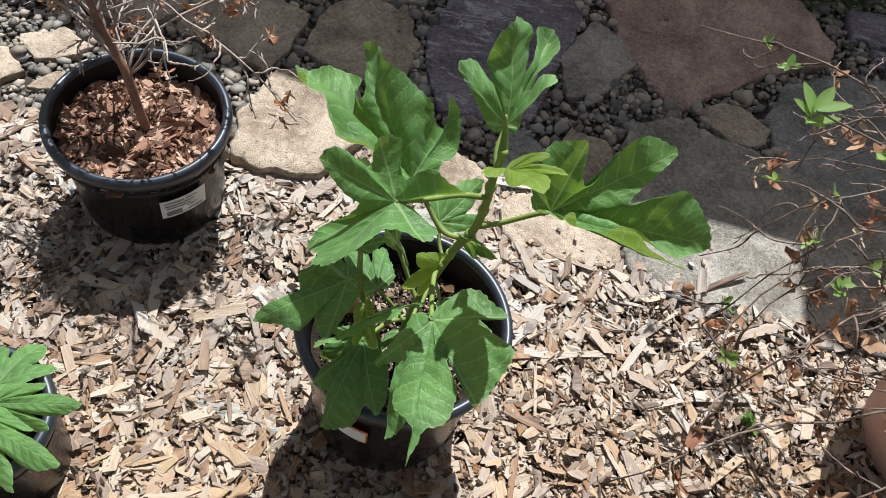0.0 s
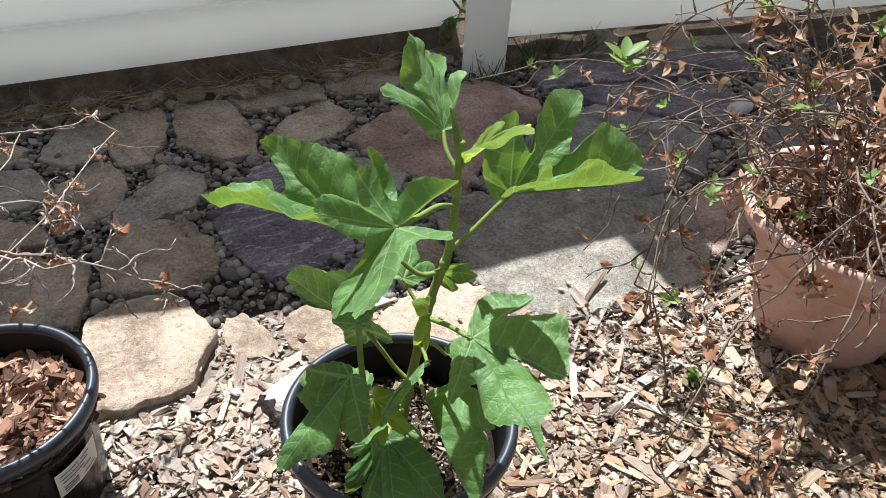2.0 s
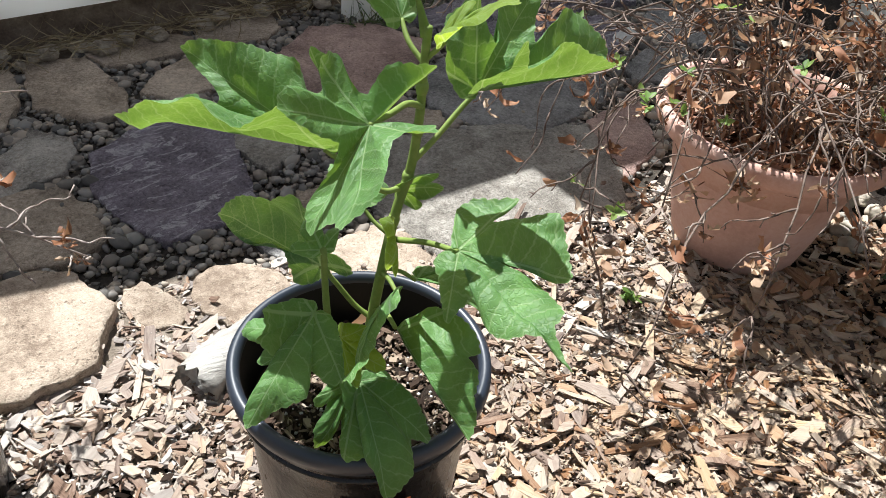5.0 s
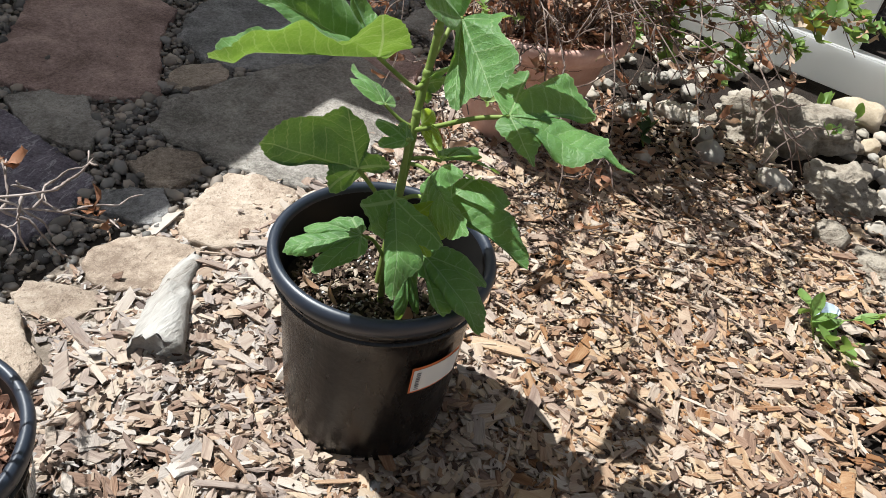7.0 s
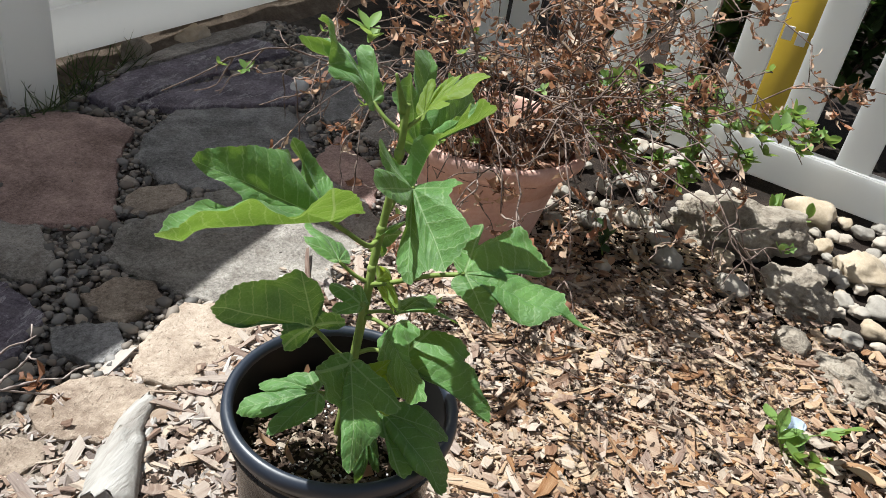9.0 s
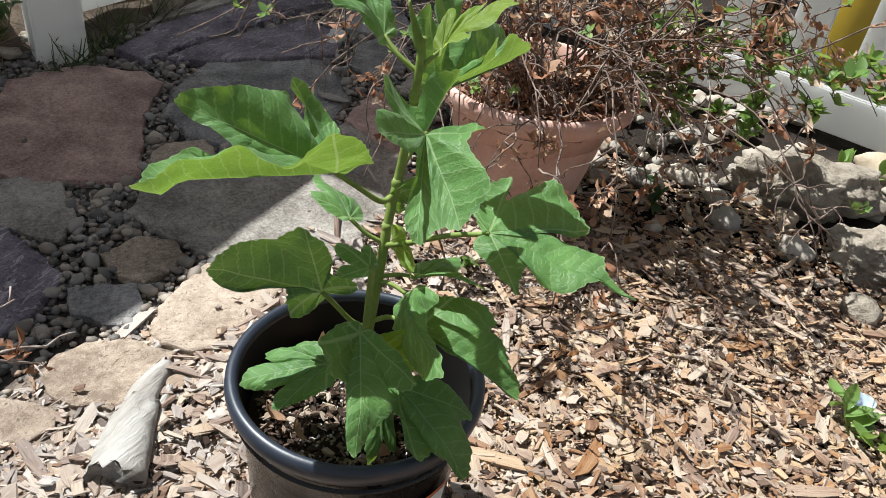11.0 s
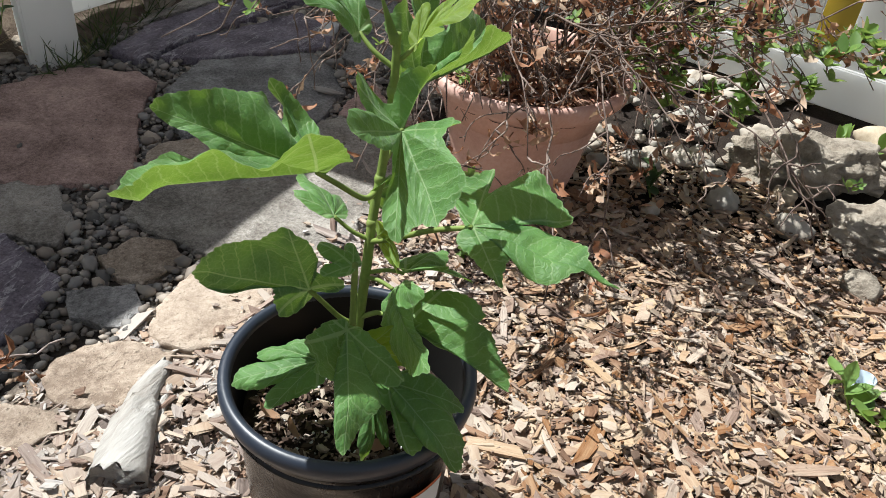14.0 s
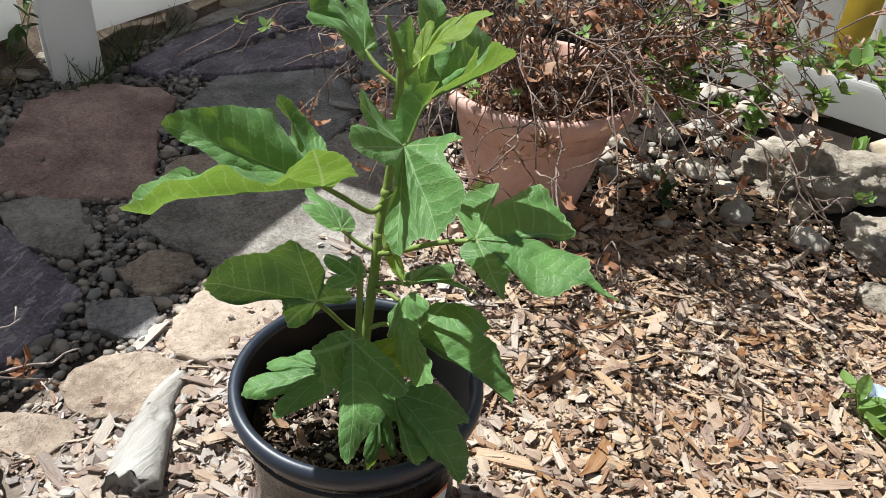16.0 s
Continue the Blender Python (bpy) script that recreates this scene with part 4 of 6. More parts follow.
def fig_leaf(parent, joint, rim, depth=None, bow=0.04, wave=0.10, seed=0, mat=None, label="", back=0.3, drift_amount=0.06):
    """A lobed fig blade that spreads from its joint to its rim (see lobed_outline). bow: how far the lobes arch; wave: how wavy the
    margin is; back: size of the ears beside the petiole."""
    mat = mat or mat_fig
    rng = np.random.RandomState(seed + 31)
    J = np.array(joint, float)
    if depth is None:
        D = [(np.array(p[:3], float) - J, p[3]) for p in rim]
        reach = max(np.linalg.norm(v) for v, _ in D)
    else:
        D = [np.array(p, float) - J for p in rim]
        reach = max(np.linalg.norm(v) for v in D)
    ctrl = lobed_outline(D, depth, back)
    V, A = [v for v, _ in ctrl], [a for _, a in ctrl]
    line, ang = [], []
    ext = [2 * V[0] - V[1]] + V + [2 * V[-1] - V[-2]]
    for i in range(len(V) - 1):
        p0, p1, p2, p3 = ext[i:i + 4]
        for k in range(12):
            t = k / 12
            line.append(p1 + 0.42 * ((p2 - p0) * t + (2 * p0 - 5 * p1 + 4 * p2 - p3) * t * t + (3 * p1 - p0 - 3 * p2 + p3) * t ** 3) + 0.16 * (p2 - p1) * (3 * t * t - 2 * t ** 3))
            ang.append(A[i] * (1 - t) + A[i + 1] * t)
    line.append(V[-1])
    ang.append(A[-1])
    line, ang = np.array(line), np.array(ang)
    run = np.concatenate(([0.0], np.cumsum(np.linalg.norm(np.diff(line, axis=0), axis=1))))
    cols = int(min(max(run[-1] / 0.0026, 50), 330))
    at_run = np.linspace(0, run[-1], cols)
    vec = np.stack([np.interp(at_run, run, line[:, k]) for k in range(3)], 1)
    ang = np.interp(at_run, run, ang)
    ph = rng.rand(4) * 6.28
    drift = Vector(rng.rand(3) * 40)
    length = np.linalg.norm(vec, axis=1) + 1e-9
    for c in range(cols):                   # rounded teeth along the margin
        s = at_run[c]
        tooth = 0.0024 * abs(math.sin(math.pi * s / 0.0098 + ph[0])) + 0.0028 * noise.noise(Vector((s * 55, seed, 0)))
        vec[c] *= 1 + tooth * min(1.0, reach / 0.08) / max(length[c], 0.02)
    nl = np.cross(vec, np.gradient(vec, axis=0))
    nl /= np.linalg.norm(nl, axis=1)[:, None] + 1e-9
    for c in range(1, cols):
        if nl[c] @ nl[c - 1] < 0:
            nl[c] *= -1
    if nl[:, 2].mean() < 0:
        nl *= -1
    pad = np.pad(nl, ((7, 7), (0, 0)), "edge")
    nl = sum(pad[k:k + cols] for k in range(15))
    nl /= np.linalg.norm(nl, axis=1)[:, None] + 1e-9
    rings = 14
    vs, uvs, edge = [], [], []
    for c in range(cols):
        f = (ang[c] / radians(45)) % 1.0
        puff = 0.045 * length[c] * math.sin(math.pi * f) ** 2
        for k in range(rings + 1):
            q = (k / rings) ** 0.9
            p = J + vec[c] * q
            up = 4 * bow * q * (1 - q) * length[c] + puff * 4 * q * (1.05 - q)
            up += drift_amount * reach * q * noise.noise(Vector(p * (2.0 / reach)) + drift)
            up += wave * reach * q ** 1.8 * (1.25 * noise.noise(Vector(p * 24) + drift) + 0.40 * noise.noise(Vector(p * 62) + drift))
            vs.append(p + nl[c] * up)
            uvs.append((q * length[c] * math.cos(ang[c]), q * length[c] * math.sin(ang[c])))
            edge.append(((1 - q) * length[c], 0.0))
    fs = []
    for c in range(cols - 1):
        for k in range(rings):
            a, b = c * (rings + 1) + k, (c + 1) * (rings + 1) + k
            fs.append((a, b, b + 1, a + 1) if k else (a, b + 1, a + 1))
    me = mesh_of("leaf", vs, fs, mat, True, uvs)
    layer = me.uv_layers.new(name="margin")
    idx = np.empty(len(me.loops), dtype=np.int32)
    me.loops.foreach_get("vertex_index", idx)
    layer.data.foreach_set("uv", np.asarray(edge, dtype=np.float32)[idx].ravel())
    return part("leaf", me, parent, label)


def petiole(parent, pts, r0=0.0032, r1=0.0026):
    line = spline(pts, 8)
    vs, fs = tube_data(line, taper(len(line), r0, r1), 8)
    return part("petiole", mesh_of("petiole", vs, fs, mat_figstem), parent)


fig = holder("fig_plant", (0.228, 0.604, 0.235), label="young potted fig tree with large green lobed leaves", category="fig plant")
stem_line = spline([(0.226, 0.606, 0.22), (0.230, 0.602, 0.30), (0.238, 0.600, 0.37), (0.250, 0.599, 0.445), (0.262, 0.600, 0.50), (0.276, 0.600, 0.545), (0.279, 0.596, 0.60), (0.277, 0.592, 0.65), (0.279, 0.592, 0.69)], 8)
sv, sf = tube_data(stem_line, taper(len(stem_line), 0.0064, 0.0038), 12)
part("stem", mesh_of("stem", sv, sf, mat_figstem), fig, "thick green stem")
shoot_line = spline([(0.205, 0.590, 0.225), (0.180, 0.578, 0.34), (0.165, 0.568, 0.43), (0.160, 0.564, 0.515)], 8)
sv, sf = tube_data(shoot_line, taper(len(shoot_line), 0.0046, 0.0030), 10)
part("stem", mesh_of("stem", sv, sf, mat_figstem), fig, "slender side shoot")
for z, a in ((0.33, 0.5), (0.415, 2.2), (0.485, 4.0), (0.535, 5.2), (0.585, 1.0), (0.635, 3.0)):
    k = min(range(len(stem_line)), key=lambda i: abs(stem_line[i].z - z))
    p = stem_line[k]
    nv, nf = tube_data([p + Vector((0, 0, -0.006)), p + Vector((0, 0, -0.001)), p + Vector((0, 0, 0.002)), p + Vector((0, 0, 0.006))], [0.0050, 0.0060, 0.0060, 0.0047], 12)
    part("node", mesh_of("node", nv, nf, mat_figstem), fig, "swollen leaf node")

# big leaf that reaches out over the path
fig_leaf(fig, (0.198, 0.628, 0.572), [(0.206, 0.600, 0.594, "t"), (0.176, 0.592, 0.625, "t"), (0.146, 0.600, 0.638, "T"), (0.112, 0.631, 0.620, "S"), (0.080, 0.675, 0.634, "t"), (0.047, 0.728, 0.597, "T"), (0.095, 0.738, 0.596, "t"), (0.133, 0.696, 0.606, "S"),
               (0.116, 0.738, 0.642, "T"), (0.145, 0.715, 0.652, "t"), (0.175, 0.690, 0.648, "t"), (0.199, 0.686, 0.636, "t"), (0.218, 0.680, 0.602, "S"), (0.226, 0.694, 0.634, "T"), (0.236, 0.672, 0.618, "t"), (0.222, 0.645, 0.600, "t")], None, 0.0, 0.07, 1, mat_fig_thin, back=0.3)
petiole(fig, [(0.268, 0.601, 0.522), (0.243, 0.602, 0.527), (0.218, 0.618, 0.552), (0.198, 0.628, 0.572)])
# high leaf on a long petiole
fig_leaf(fig, (0.345, 0.597, 0.609), [(0.346, 0.560, 0.650, "t"), (0.352, 0.540, 0.676, "T"), (0.368, 0.560, 0.648, "S"), (0.404, 0.555, 0.667, "t"), (0.474, 0.544, 0.629, "T"), (0.440, 0.560, 0.622, "t"), (0.410, 0.584, 0.630, "S"), (0.470, 0.575, 0.618, "t"), (0.508, 0.586, 0.625, "T"), (0.467, 0.611, 0.663, "t"),
               (0.414, 0.601, 0.643, "S"), (0.446, 0.638, 0.689, "T"), (0.400, 0.645, 0.690, "t"), (0.366, 0.611, 0.648, "S"), (0.358, 0.629, 0.687, "T"), (0.330, 0.626, 0.675, "t"), (0.318, 0.612, 0.652, "t")], None, 0.0, 0.07, 2, mat_fig_thin, back=0.3)
petiole(fig, [(0.276, 0.599, 0.550), (0.300, 0.596, 0.572), (0.328, 0.597, 0.596), (0.345, 0.597, 0.609)])
# middle leaf that hangs before the stem
fig_leaf(fig, (0.190, 0.540, 0.646), [(0.228, 0.556, 0.655, "t"), (0.248, 0.541, 0.682, "T"), (0.215, 0.555, 0.684, "t"), (0.192, 0.553, 0.664, "S"), (0.185, 0.580, 0.686, "t"), (0.163, 0.574, 0.690, "T"), (0.160, 0.555, 0.668, "S"), (0.128, 0.556, 0.686, "t"), (0.117, 0.546, 0.676, "T"), (0.140, 0.534, 0.655, "t"), (0.158, 0.532, 0.640, "S"),
               (0.128, 0.525, 0.606, "t"), (0.116, 0.504, 0.592, "T"), (0.132, 0.492, 0.602, "S"), (0.132, 0.474, 0.608, "T"), (0.158, 0.464, 0.640, "t"), (0.184, 0.500, 0.652, "S"), (0.222, 0.500, 0.650, "T"), (0.232, 0.520, 0.648, "t")], None, 0.0, 0.08, 3, back=0.15)
petiole(fig, [(0.279, 0.594, 0.612), (0.250, 0.575, 0.632), (0.220, 0.556, 0.640), (0.190, 0.540, 0.646)])
# broad leaf over the chips
fig_leaf(fig, (0.251, 0.487, 0.530), [(0.274, 0.522, 0.542, "t"), (0.292, 0.521, 0.548, "t"), (0.320, 0.497, 0.556, "T"), (0.304, 0.492, 0.550, "t"), (0.287, 0.488, 0.543, "S"), (0.304, 0.481, 0.549, "t"), (0.333, 0.458, 0.557, "t"),
               (0.320, 0.428, 0.549, "t"), (0.304, 0.404, 0.541, "T"), (0.292, 0.414, 0.537, "t"), (0.289, 0.432, 0.538, "t"), (0.270, 0.449, 0.533, "S"), (0.265, 0.436, 0.530, "t"), (0.282, 0.424, 0.535, "t"),
               (0.283, 0.401, 0.533, "t"), (0.279, 0.382, 0.530, "t"), (0.264, 0.373, 0.523, "t"), (0.250, 0.340, 0.511, "T"), (0.248, 0.377, 0.518, "t"), (0.228, 0.398, 0.513, "t"), (0.227, 0.420, 0.514, "t"),
               (0.238, 0.441, 0.521, "S"), (0.223, 0.443, 0.516, "t"), (0.204, 0.437, 0.508, "T"), (0.218, 0.466, 0.516, "t"), (0.234, 0.495, 0.524, "t")], None, 0.02, 0.07, 4, back=0.15)
petiole(fig, [(0.254, 0.598, 0.468), (0.246, 0.570, 0.487), (0.246, 0.525, 0.515), (0.250, 0.487, 0.530)])
# scratched leaf over the rim
fig_leaf(fig, (0.196, 0.637, 0.426), [(0.190, 0.652, 0.391, "t"), (0.180, 0.665, 0.397, "T"), (0.176, 0.665, 0.422, "t"), (0.172, 0.667, 0.439, "S"), (0.155, 0.692, 0.435, "t"), (0.143, 0.708, 0.431, "t"), (0.133, 0.720, 0.439, "t"),
               (0.127, 0.725, 0.459, "T"), (0.136, 0.707, 0.486, "t"), (0.149, 0.687, 0.497, "t"), (0.161, 0.670, 0.500, "t"), (0.166, 0.661, 0.510, "t"), (0.176, 0.647, 0.510, "T"), (0.187, 0.634, 0.496, "t"),
               (0.193, 0.629, 0.482, "t"), (0.197, 0.627, 0.468, "t"), (0.198, 0.629, 0.450, "S"), (0.207, 0.617, 0.449, "t"), (0.216, 0.608, 0.432, "T"), (0.210, 0.619, 0.421, "t")], None, 0.03, 0.07, 5, mat_fig_shaded, back=0.3)
petiole(fig, [(0.236, 0.601, 0.362), (0.223, 0.615, 0.377), (0.208, 0.628, 0.405), (0.196, 0.637, 0.426)])
# leaf on the side shoot
fig_leaf(fig, (0.150, 0.566, 0.440), [(0.164, 0.552, 0.435, "t"), (0.157, 0.530, 0.424, "t"), (0.150, 0.513, 0.414, "t"), (0.142, 0.501, 0.407, "T"), (0.128, 0.513, 0.411, "t"), (0.123, 0.524, 0.416, "S"), (0.115, 0.512, 0.409, "t"),
               (0.105, 0.506, 0.404, "t"), (0.081, 0.510, 0.403, "t"), (0.053, 0.510, 0.398, "T"), (0.058, 0.524, 0.406, "t"), (0.079, 0.535, 0.414, "t"), (0.102, 0.544, 0.422, "S"), (0.096, 0.559, 0.428, "t"),
               (0.092, 0.567, 0.432, "t"), (0.103, 0.572, 0.436, "t"), (0.111, 0.588, 0.445, "T"), (0.126, 0.587, 0.447, "t"), (0.140, 0.584, 0.447, "t")], None, 0.05, 0.08, 6, mat_fig_thin, back=0.35)
petiole(fig, [(0.174, 0.574, 0.385), (0.162, 0.572, 0.412), (0.152, 0.567, 0.435)], 0.0028, 0.0022)
# low leaf behind the side shoot
fig_leaf(fig, (0.182, 0.617, 0.345), [(0.125, 0.640, 0.315), (0.125, 0.690, 0.325), (0.180, 0.690, 0.335)], 0.85, 0.06, 0.12, 7, back=0.30)
petiole(fig, [(0.229, 0.604, 0.285), (0.205, 0.610, 0.325), (0.182, 0.617, 0.345)], 0.0028, 0.0022)
# low leaf that hangs over the rim
fig_leaf(fig, (0.180, 0.533, 0.357), [(0.166, 0.546, 0.362, "t"), (0.161, 0.527, 0.352, "t"), (0.154, 0.509, 0.342, "t"), (0.139, 0.499, 0.335, "t"), (0.133, 0.481, 0.325, "T"), (0.151, 0.474, 0.324, "t"), (0.163, 0.477, 0.326, "S"),
               (0.156, 0.465, 0.319, "t"), (0.151, 0.448, 0.310, "t"), (0.153, 0.434, 0.303, "T"), (0.185, 0.440, 0.310, "t"), (0.195, 0.452, 0.317, "t"), (0.199, 0.468, 0.325, "S"), (0.215, 0.457, 0.322, "T"),
               (0.222, 0.472, 0.330, "t"), (0.222, 0.492, 0.340, "t"), (0.214, 0.515, 0.351, "t")], None, 0.06, 0.08, 8, back=0.3)
petiole(fig, [(0.231, 0.602, 0.310), (0.205, 0.570, 0.348), (0.180, 0.533, 0.357)], 0.0030, 0.0024)
# two-sided leaf beside the broad one
fig_leaf(fig, (0.229, 0.540, 0.398), [(0.245, 0.538, 0.407, "t"), (0.260, 0.536, 0.416, "t"), (0.273, 0.521, 0.419, "T"), (0.282, 0.496, 0.417, "t"), (0.277, 0.469, 0.405, "t"), (0.267, 0.473, 0.400, "S"), (0.266, 0.457, 0.394, "t"),
               (0.255, 0.444, 0.384, "t"), (0.245, 0.429, 0.373, "t"), (0.230, 0.416, 0.359, "T"), (0.229, 0.437, 0.365, "t"), (0.233, 0.463, 0.376, "t"), (0.232, 0.489, 0.384, "t"), (0.230, 0.511, 0.389, "T"),
               (0.230, 0.526, 0.394, "t")], None, 0.05, 0.08, 9, back=0.2)
petiole(fig, [(0.238, 0.600, 0.372), (0.236, 0.575, 0.392), (0.231, 0.547, 0.395)], 0.0030, 0.0024)
# folded leaf before the stem
fig_leaf(fig, (0.240, 0.562, 0.428), [(0.230, 0.543, 0.446, "t"), (0.221, 0.528, 0.461, "T"), (0.207, 0.514, 0.467, "t"), (0.204, 0.522, 0.450, "S"), (0.191, 0.517, 0.442, "t"), (0.172, 0.503, 0.443, "t"), (0.150, 0.484, 0.447, "t"),
               (0.133, 0.472, 0.447, "T"), (0.139, 0.488, 0.428, "t"), (0.164, 0.517, 0.412, "t"), (0.189, 0.538, 0.407, "t"), (0.215, 0.557, 0.405, "T"), (0.235, 0.568, 0.412, "t")], None, 0.06, 0.08, 10, back=0.15)
petiole(fig, [(0.246, 0.599, 0.425), (0.243, 0.580, 0.430), (0.240, 0.562, 0.428)], 0.0028, 0.0022)
# pale leaf behind the stem
fig_leaf(fig, (0.239, 0.634, 0.496), [(0.225, 0.668, 0.515), (0.278, 0.700, 0.505), (0.285, 0.650, 0.480)], 0.74, 0.08, 0.10, 11, back=0.25)
petiole(fig, [(0.254, 0.600, 0.470), (0.245, 0.615, 0.480), (0.239, 0.634, 0.496)], 0.0026, 0.002)
# small leaf towards the terracotta pot
fig_leaf(fig, (0.262, 0.560, 0.435), [(0.262, 0.520, 0.455), (0.301, 0.496, 0.425), (0.325, 0.545, 0.430)], 0.80, 0.08, 0.09, 12, back=0.25)
petiole(fig, [(0.247, 0.599, 0.43), (0.256, 0.578, 0.436), (0.262, 0.560, 0.435)], 0.0026, 0.002)
# small leaves round the nodes
fig_leaf(fig, (0.248, 0.588, 0.482), [(0.225, 0.570, 0.520), (0.215, 0.545, 0.485), (0.235, 0.560, 0.455)], 0.80, 0.14, 0.09, 13, mat_fig_young, back=0.30)
fig_leaf(fig, (0.268, 0.604, 0.515), [(0.290, 0.580, 0.545), (0.310, 0.590, 0.510), (0.285, 0.600, 0.490)], 0.80, 0.12, 0.09, 14, back=0.30)
fig_leaf(fig, (0.160, 0.566, 0.512), [(0.140, 0.585, 0.505), (0.166, 0.606, 0.520), (0.185, 0.580, 0.515)], 0.74, 0.08, 0.10, 15, back=0.30)
fig_leaf(fig, (0.175, 0.560, 0.400), [(0.190, 0.535, 0.430), (0.200, 0.515, 0.385), (0.170, 0.525, 0.365)], 0.74, 0.10, 0.10, 16, mat_fig_young, back=0.30)
fig_leaf(fig, (0.222, 0.585, 0.300), [(0.235, 0.555, 0.310), (0.215, 0.540, 0.295), (0.195, 0.560, 0.290)], 0.74, 0.10, 0.10, 17, back=0.30)
fig_leaf(fig, (0.185, 0.560, 0.330), [(0.145, 0.555, 0.335), (0.130, 0.530, 0.290), (0.165, 0.520, 0.285)], 0.74, 0.10, 0.10, 18, back=0.30)
# crown
fig_leaf(fig, (0.278, 0.631, 0.681), [(0.225, 0.645, 0.725), (0.262, 0.690, 0.760), (0.307, 0.737, 0.718), (0.312, 0.650, 0.720)], 0.72, 0.05, 0.13, 19, mat_fig_thin, back=0.20)
petiole(fig, [(0.278, 0.592, 0.655), (0.274, 0.612, 0.668), (0.278, 0.631, 0.681)], 0.0028, 0.0022)
fig_leaf(fig, (0.284, 0.574, 0.682), [(0.262, 0.553, 0.700), (0.311, 0.521, 0.733), (0.335, 0.560, 0.712), (0.315, 0.585, 0.705)], 0.72, 0.06, 0.12, 20, mat_fig_young, back=0.25)
petiole(fig, [(0.279, 0.592, 0.66), (0.282, 0.582, 0.672), (0.284, 0.574, 0.682)], 0.0026, 0.002)
bv, bf = tube_data(spline([(0.279, 0.594, 0.680), (0.276, 0.600, 0.700), (0.272, 0.606, 0.722)], 5), taper(11, 0.0055, 0.0012), 8)
part("bud", mesh_of("bud", bv, bf, mat_figstem), fig, "pointed yellow-green tip bud")

# second fig at the edge of the bed
FG2 = (-0.29, 0.395)
fig2_pot = nursery_pot("nursery_pot", FG2, 0.20, 0.10, 0.08, "small black nursery pot holding a leafy fig", 0.15, seed=9)
fig2 = holder("fig_plant", (FG2[0], FG2[1], 0.15), label="small potted fig with green lobed leaves", category="fig plant")
sv, sf = tube_data(spline([(-0.29, 0.395, 0.14), (-0.28, 0.40, 0.20), (-0.27, 0.405, 0.25)], 8), taper(17, 0.006, 0.004), 10)
part("stem", mesh_of("stem", sv, sf, mat_figstem), fig2)
for k, (j, tp) in enumerate([((-0.255, 0.425, 0.245), [(-0.285, 0.475, 0.225), (-0.235, 0.497, 0.222), (-0.195, 0.455, 0.25)]),
                             ((-0.245, 0.395, 0.26), [(-0.19, 0.425, 0.28), (-0.128, 0.405, 0.292), (-0.17, 0.372, 0.27)]),
                             ((-0.255, 0.375, 0.27), [(-0.185, 0.372, 0.285), (-0.125, 0.330, 0.300), (-0.175, 0.300, 0.270)])]):
    fig_leaf(fig2, j, tp, 0.78, 0.06, 0.05, 40 + k)
    petiole(fig2, [(-0.28, 0.40, 0.20 + 0.015 * k), tuple(0.5 * (a + b) for a, b in zip((-0.275, 0.402, 0.235), j)), j])


# ---- dry shrubs ----
def small_leaf(vs, fs, p, d, up, ln, wd, curl):
    """A narrow leaf with a folded midrib and a curled length, added to vs, fs."""
    d = Vector(d).normalized()
    side = d.cross(Vector(up))
    side = side.normalized() if side.length > 1e-3 else Vector((1, 0, 0))
    nrm = side.cross(d)
    s0 = len(vs)
    rows = 5
    for i in range(rows):
        t = i / (rows - 1)
        w = wd * math.sin(math.pi * min(0.08 + 0.9 * t, 0.97)) ** 0.8
        ang = curl * t
        c = Vector(p) + d * (ln * (math.sin(ang) / ang * t if abs(ang) > 1e-3 else t)) + nrm * (ln * t * (1 - math.cos(ang)) * 0.7)
        for k in (-1, 0, 1):
            vs.append(tuple(c + side * (w * 0.5 * k) + nrm * (abs(k) * w * 0.22)))
    for i in range(rows - 1):
        for k in range(2):
            a = s0 + i * 3 + k
            fs.append((a, a + 1, a + 4, a + 3))


def grow(rng, start, way, length, r, droop, wiggle, segs=9):
    """A crooked cane as points."""
    pts = [Vector(start)]
    d = Vector(way).normalized()
    for i in range(segs):
        d = (d + Vector(rng.randn(3)) * wiggle + Vector((0, 0, -droop * (i / segs)))).normalized()
        pts.append(pts[-1] + d * (length / segs))
    return pts


